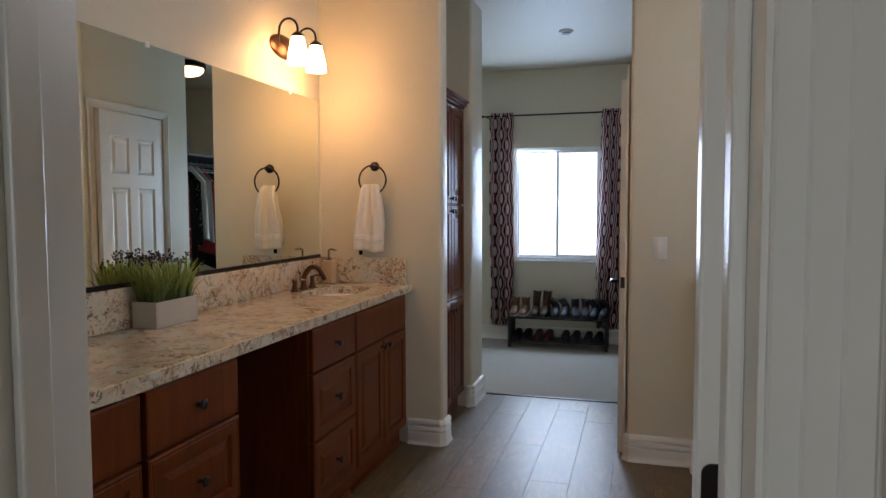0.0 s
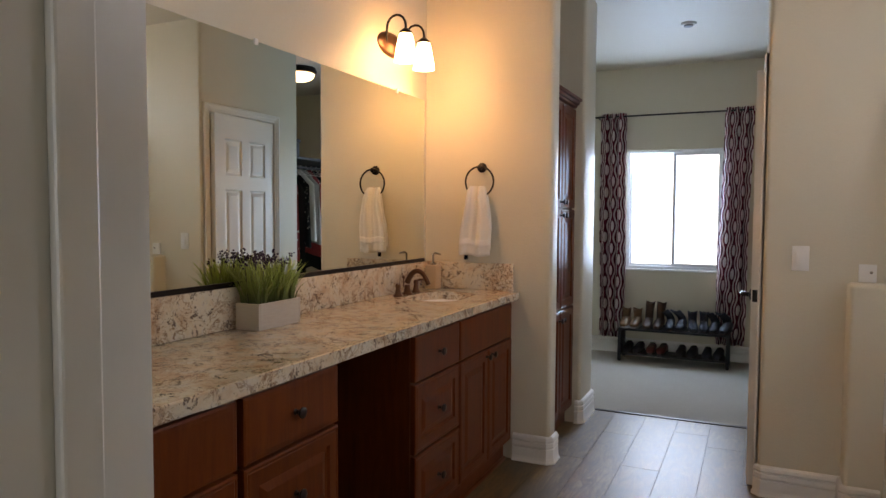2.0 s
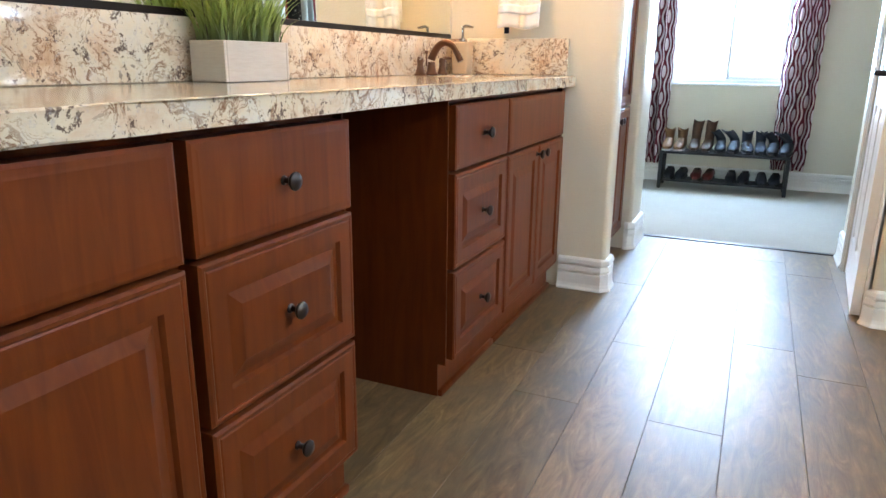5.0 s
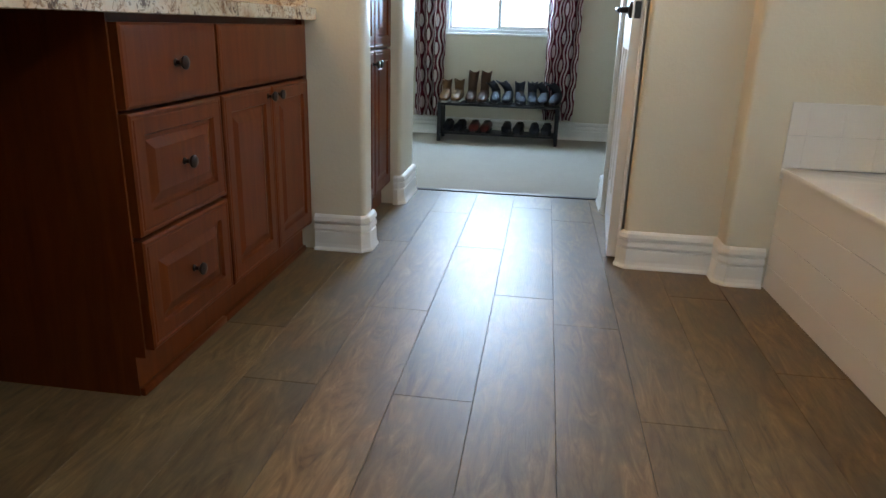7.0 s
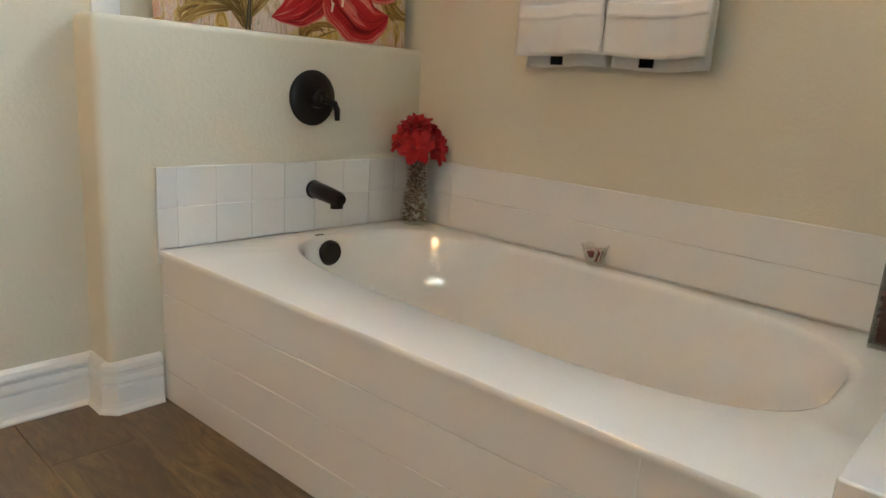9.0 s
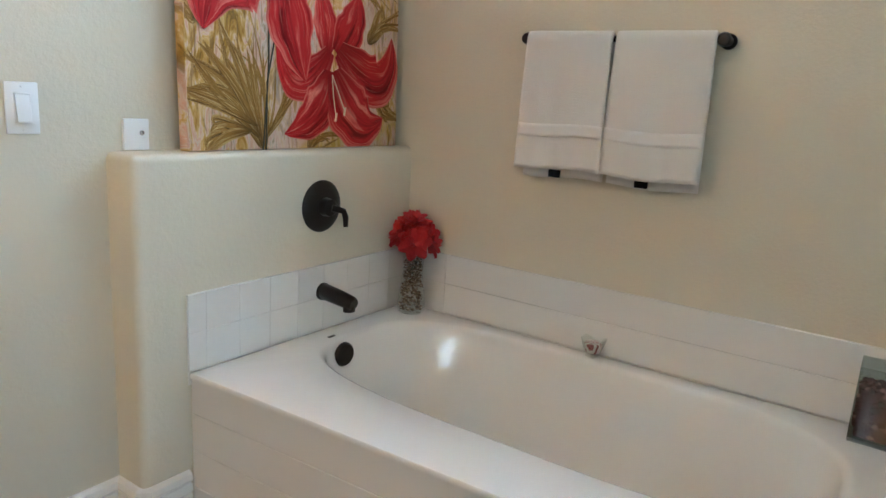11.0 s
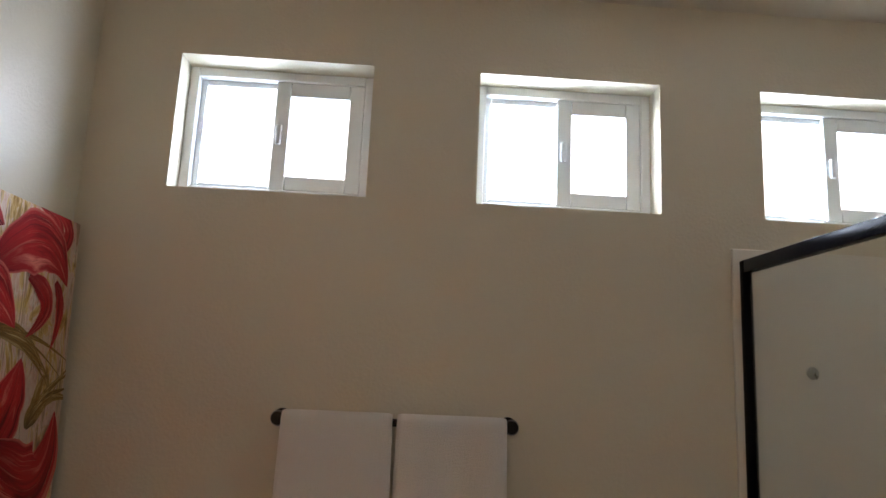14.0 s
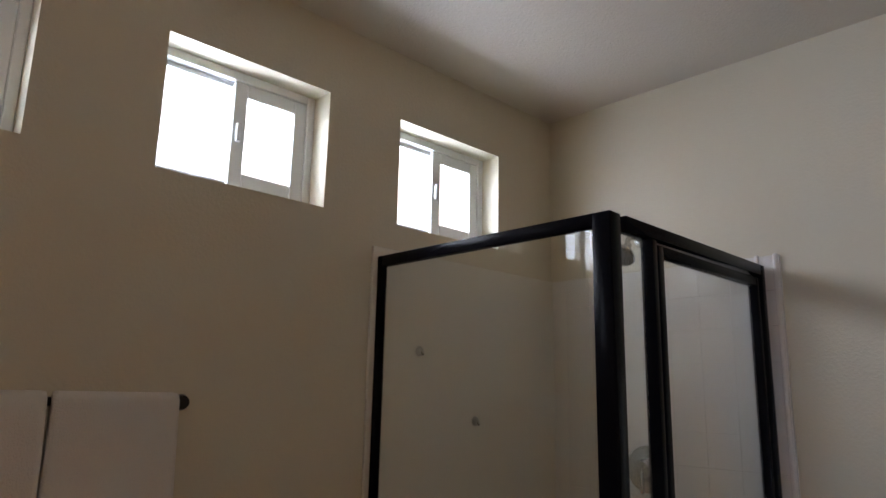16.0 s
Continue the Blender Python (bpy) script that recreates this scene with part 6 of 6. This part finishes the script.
# hanging clothes seen by way of the mirror
GX = 0.74
cr = thing("closet_rod", (GX, 5.8, 1.80), "dark closet shelf and rod holding the clothes", "closet rod")
part("shelf", box(0.52, 1.98, 4.95, 6.7, 1.845, 1.865), M_RACK, cr, "", False)
part("rod", tube([(GX, 4.95, 1.79), (GX, 6.7, 1.79)], 0.014, 10), M_RACK, cr)
part("support", box(0.52, 0.56, 4.92, 4.95, 0.004, 1.865), M_RACK, cr, "", False)
part("support", box(0.52, 0.56, 6.70, 6.73, 0.004, 1.865), M_RACK, cr, "", False)


def fabric(name, c, dots=None, scale=34):
    m = mat(name, c, 0.85, spec=0.2)
    if dots:
        v = node(m, "ShaderNodeTexVoronoi", Scale=scale)
        link(m, world_place(m), v.inputs["Vector"])
        link(m, mix(m, ramp(m, v.outputs["Distance"], [(0.16, (1, 1, 1)), (0.22, (0, 0, 0))]), c, dots), bsdf(m).inputs["Base Color"])
    return m


GARB = [("black_dotted_jacket", fabric("black_dotted_cloth", (0.012, 0.012, 0.014), (0.5, 0.5, 0.48)), 0.68, "black jacket with white dots on a hanger"),
        ("white_shirt", fabric("white_shirt_cloth", (0.62, 0.60, 0.56)), 0.62, "white shirt on a hanger"),
        ("grey_top", fabric("grey_cloth", (0.30, 0.29, 0.28)), 0.66, "grey top on a hanger"),
        ("plaid_shirt", fabric("red_plaid_cloth", (0.32, 0.04, 0.04), (0.6, 0.55, 0.5), 20), 0.80, "red patterned shirt on a hanger"),
        ("black_coat", fabric("black_wool", (0.010, 0.010, 0.011)), 0.95, "long black coat on a hanger")]
for i in range(14):
    nm, mt, drop, lab = GARB[i % 5]
    y = 5.02 + i * 0.085
    g = thing(nm, (GX, y, 1.77 - drop), lab, "garment", "hanging clothes")
    part("hanger", tube([(GX, y, 1.81), (GX + 0.012, y, 1.815), (GX, y, 1.775), (GX - 0.19, y, 1.71), (GX + 0.19, y, 1.71), (GX, y, 1.775)], 0.003, 6), M_PLASTIC, g)

    def at(u, v, y=y, drop=drop, i=i):
        a = u * math.tau
        sh = 0.07 * min(1, v * 6)
        hw = (0.05 + 0.16 * min(1, v * 7)) * (1 + 0.10 * v)
        return (GX + hw * math.cos(a), y + (0.022 + 0.012 * v) * math.sin(a) + 0.010 * math.sin(a * 5 + i) * v, 1.768 - sh * abs(math.cos(a)) - v * drop)
    part("cloth", cloth(28, 14, at), mt, g)

# things on the closet shelf
sb = thing("storage_box", (0.75, 5.1, 1.866), "black storage box on the closet shelf", "box")
part("box", box(0.56, 0.88, 4.98, 5.35, 1.866, 2.0, 0.01, 2), M_RACK, sb)
part("lid", box(0.552, 0.888, 4.972, 5.358, 2.0, 2.03, 0.008, 2), M_RACK, sb)

# eave and neighbouring house outside
ev = thing("roof_eave", (2.1, 2.3, 2.7), "pale painted eave outside the bath windows", "eave", "", "structure")
M_EAVE = mat("pale_stucco", (0.86, 0.87, 0.88), 0.8)
part("soffit", box(1.80, 2.20, 0.3, 4.2, 2.66, 2.77), M_EAVE, ev, "", False)
part("fascia", box(2.20, 2.23, 0.3, 4.2, 2.655, 2.86), mat("pale_fascia", (0.84, 0.85, 0.87), 0.7), ev, "", False)
nb = thing("neighbour_house", (1.5, 15, -0.3), "pale stucco house with a shingled gable across the yard", "house", "", "structure")
part("wall", box(0.4, 6.0, 14.5, 18, -0.3, 3.4), M_EAVE, nb, "", False)
bm = bmesh.new()
for k in range(9):
    add_box(bm, -0.55 + k * 0.10, 6.5, 14.0 + 0.25 * k, 14.3 + 0.25 * k, 3.1 + 0.22 * k, 3.2 + 0.22 * k)
part("roof", bm, mat("grey_shingle", (0.38, 0.37, 0.36), 0.9), nb, "", False)


# ---------------- tiles and planks ----------------
floor = new("floor")
tagged(floor, "grey-brown wood-look plank floor with staggered joints", "floor", "", "structure")
PW, PL = 0.2003, 1.225
base_me = mesh_of("plank", box(0.0005, PW - 0.0005, 0.0005, PL - 0.0005, -0.006, 0.0, 0.0009, 1), M_PLANK)
cutter = {}


def plank(x, y, length):
    key = round(length, 3)
    if key not in cutter:
        cutter[key] = base_me if abs(length - PL) < 1e-3 else mesh_of("plank", box(0.0005, PW - 0.0005, 0.0005, length - 0.0005, -0.006, 0.0, 0.0009, 1), M_PLANK)
    ob = new("plank", cutter[key])
    ob.parent = floor
    ob.location = (x, y, 0)


STARTS = {-2: 2.60, -1: 3.12, 0: 2.59, 1: 2.08, 2: 3.10, 3: 2.58, -3: 2.91, 4: 2.2, 5: 2.9}
for c in range(-11, 12):
    x = -0.6955 + (c + 1) * PW
    if x < -2.45 or x > 2.3:
        continue
    s = STARTS.get(c, 2.0 + 0.37 * ((c * 7) % 5))
    y = s - PL * math.ceil((s + 3.0) / PL)
    while y < 4.79:
        a, b = max(y, -3.0), min(y + PL, 4.792)
        if b - a > 0.03:
            plank(x, a, b - a)
        y += PL

TS = 0.1145   # tile pitch


def tile_mesh(w, h, th=0.008):
    return mesh_of("tile", box(0.0002, w - 0.0002, 0, th, 0.0004, h - 0.0004, 0.0018 if w > 0.3 else 0.0007, 1), M_TILE)


tile_cache = {}


def tile(parent, m, w, h):
    key = (round(w, 4), round(h, 4))
    if key not in tile_cache:
        tile_cache[key] = tile_mesh(w, h)
    ob = new("tile", tile_cache[key])
    ob.parent = parent
    ob.matrix_basis = Matrix.Translation(-origin(parent)) @ m


def tile_field(parent, at, rz, width, rows, z0, pitch=TS, first=0.0):
    """Tiles on a wall: at is the lower corner, rz turns the face, which looks along the turned +y."""
    z = z0
    for h in rows:
        x = 0.0
        k = 0
        while x < width - 0.01:
            w = min(first if (k == 0 and first) else pitch, width - x)
            tile(parent, pose(at[0], at[1], z, 0, 0, rz) @ Matrix.Translation((x, 0, 0)), w, h)
            x += w
            k += 1
        z += h


# tub apron: courses of long tiles below the rim
tile_field(tub, (TN + 0.009, TY0, 0), 90 + math.degrees(math.atan2(TN - TX, YP - TY0)), YP - TY0, [0.0905, 0.1135, 0.1135, 0.1115], 0.0, 1.60, 0.24)
# splash courses on the ledge wall and the outside wall
splash = new("wall_tile_tub_end")
tagged(splash, "two courses of white glazed tile at the tub end", "wall tile", "", "structure")
bm = box(0.657, XR, YP - 0.004, YP, TZ - 0.04, 0.667)
part("grout", bm, M_TGROUT, splash, "", False)
tile_field(splash, (XR - 0.002, YP - 0.003, 0), 180, XR - 0.657, [0.111, 0.111], TZ + 0.001, TS)
splash2 = new("wall_tile_tub_side")
tagged(splash2, "white glazed tile courses along the tub", "wall tile", "", "structure")
part("grout", box(XR - 0.004, XR, TY0, YP - 0.012, TZ - 0.04, 0.667), M_TGROUT, splash2, "", False)
tile_field(splash2, (XR - 0.003, TY0, 0), 90, YP - 0.012 - TY0, [0.111, 0.111], TZ + 0.001, 0.20, 1.45)
surround = new("wall_tile_shower_end")
tagged(surround, "white square shower tile with bullnose edge", "wall tile", "", "structure")
part("grout", box(0.69, XR, 0.915, 0.919, 0.04, 1.94), M_TGROUT, surround, "", False)
for r in range(16):
    for c in range(8):
        w = TS if c else 0.055
        x1 = 0.69 + (0 if c == 0 else 0.055 + (c - 1) * TS)
        z = 0.06 + r * 0.1175
        tile(surround, pose(x1 + w, 0.918, z, 0, 0, 0) @ Matrix.Translation((-w, 0, 0)), min(w, XR - x1), 0.1175)
for xs in (0.694, 0.755):
    part("bullnose", box(xs, xs + 0.017, 0.9185, 0.931, 0.04, 1.945, 0.005, 3), M_TILE, surround, "rounded white edge strip")
M_SURR = mat("offwhite_surround", (0.80, 0.77, 0.69), 0.25)
structure("shower_side_panel", box(XR - 0.012, XR, 0.919, 1.90, 0.507, 1.94, 0.003), M_SURR, "smooth off-white shower side panel", "shower wall")
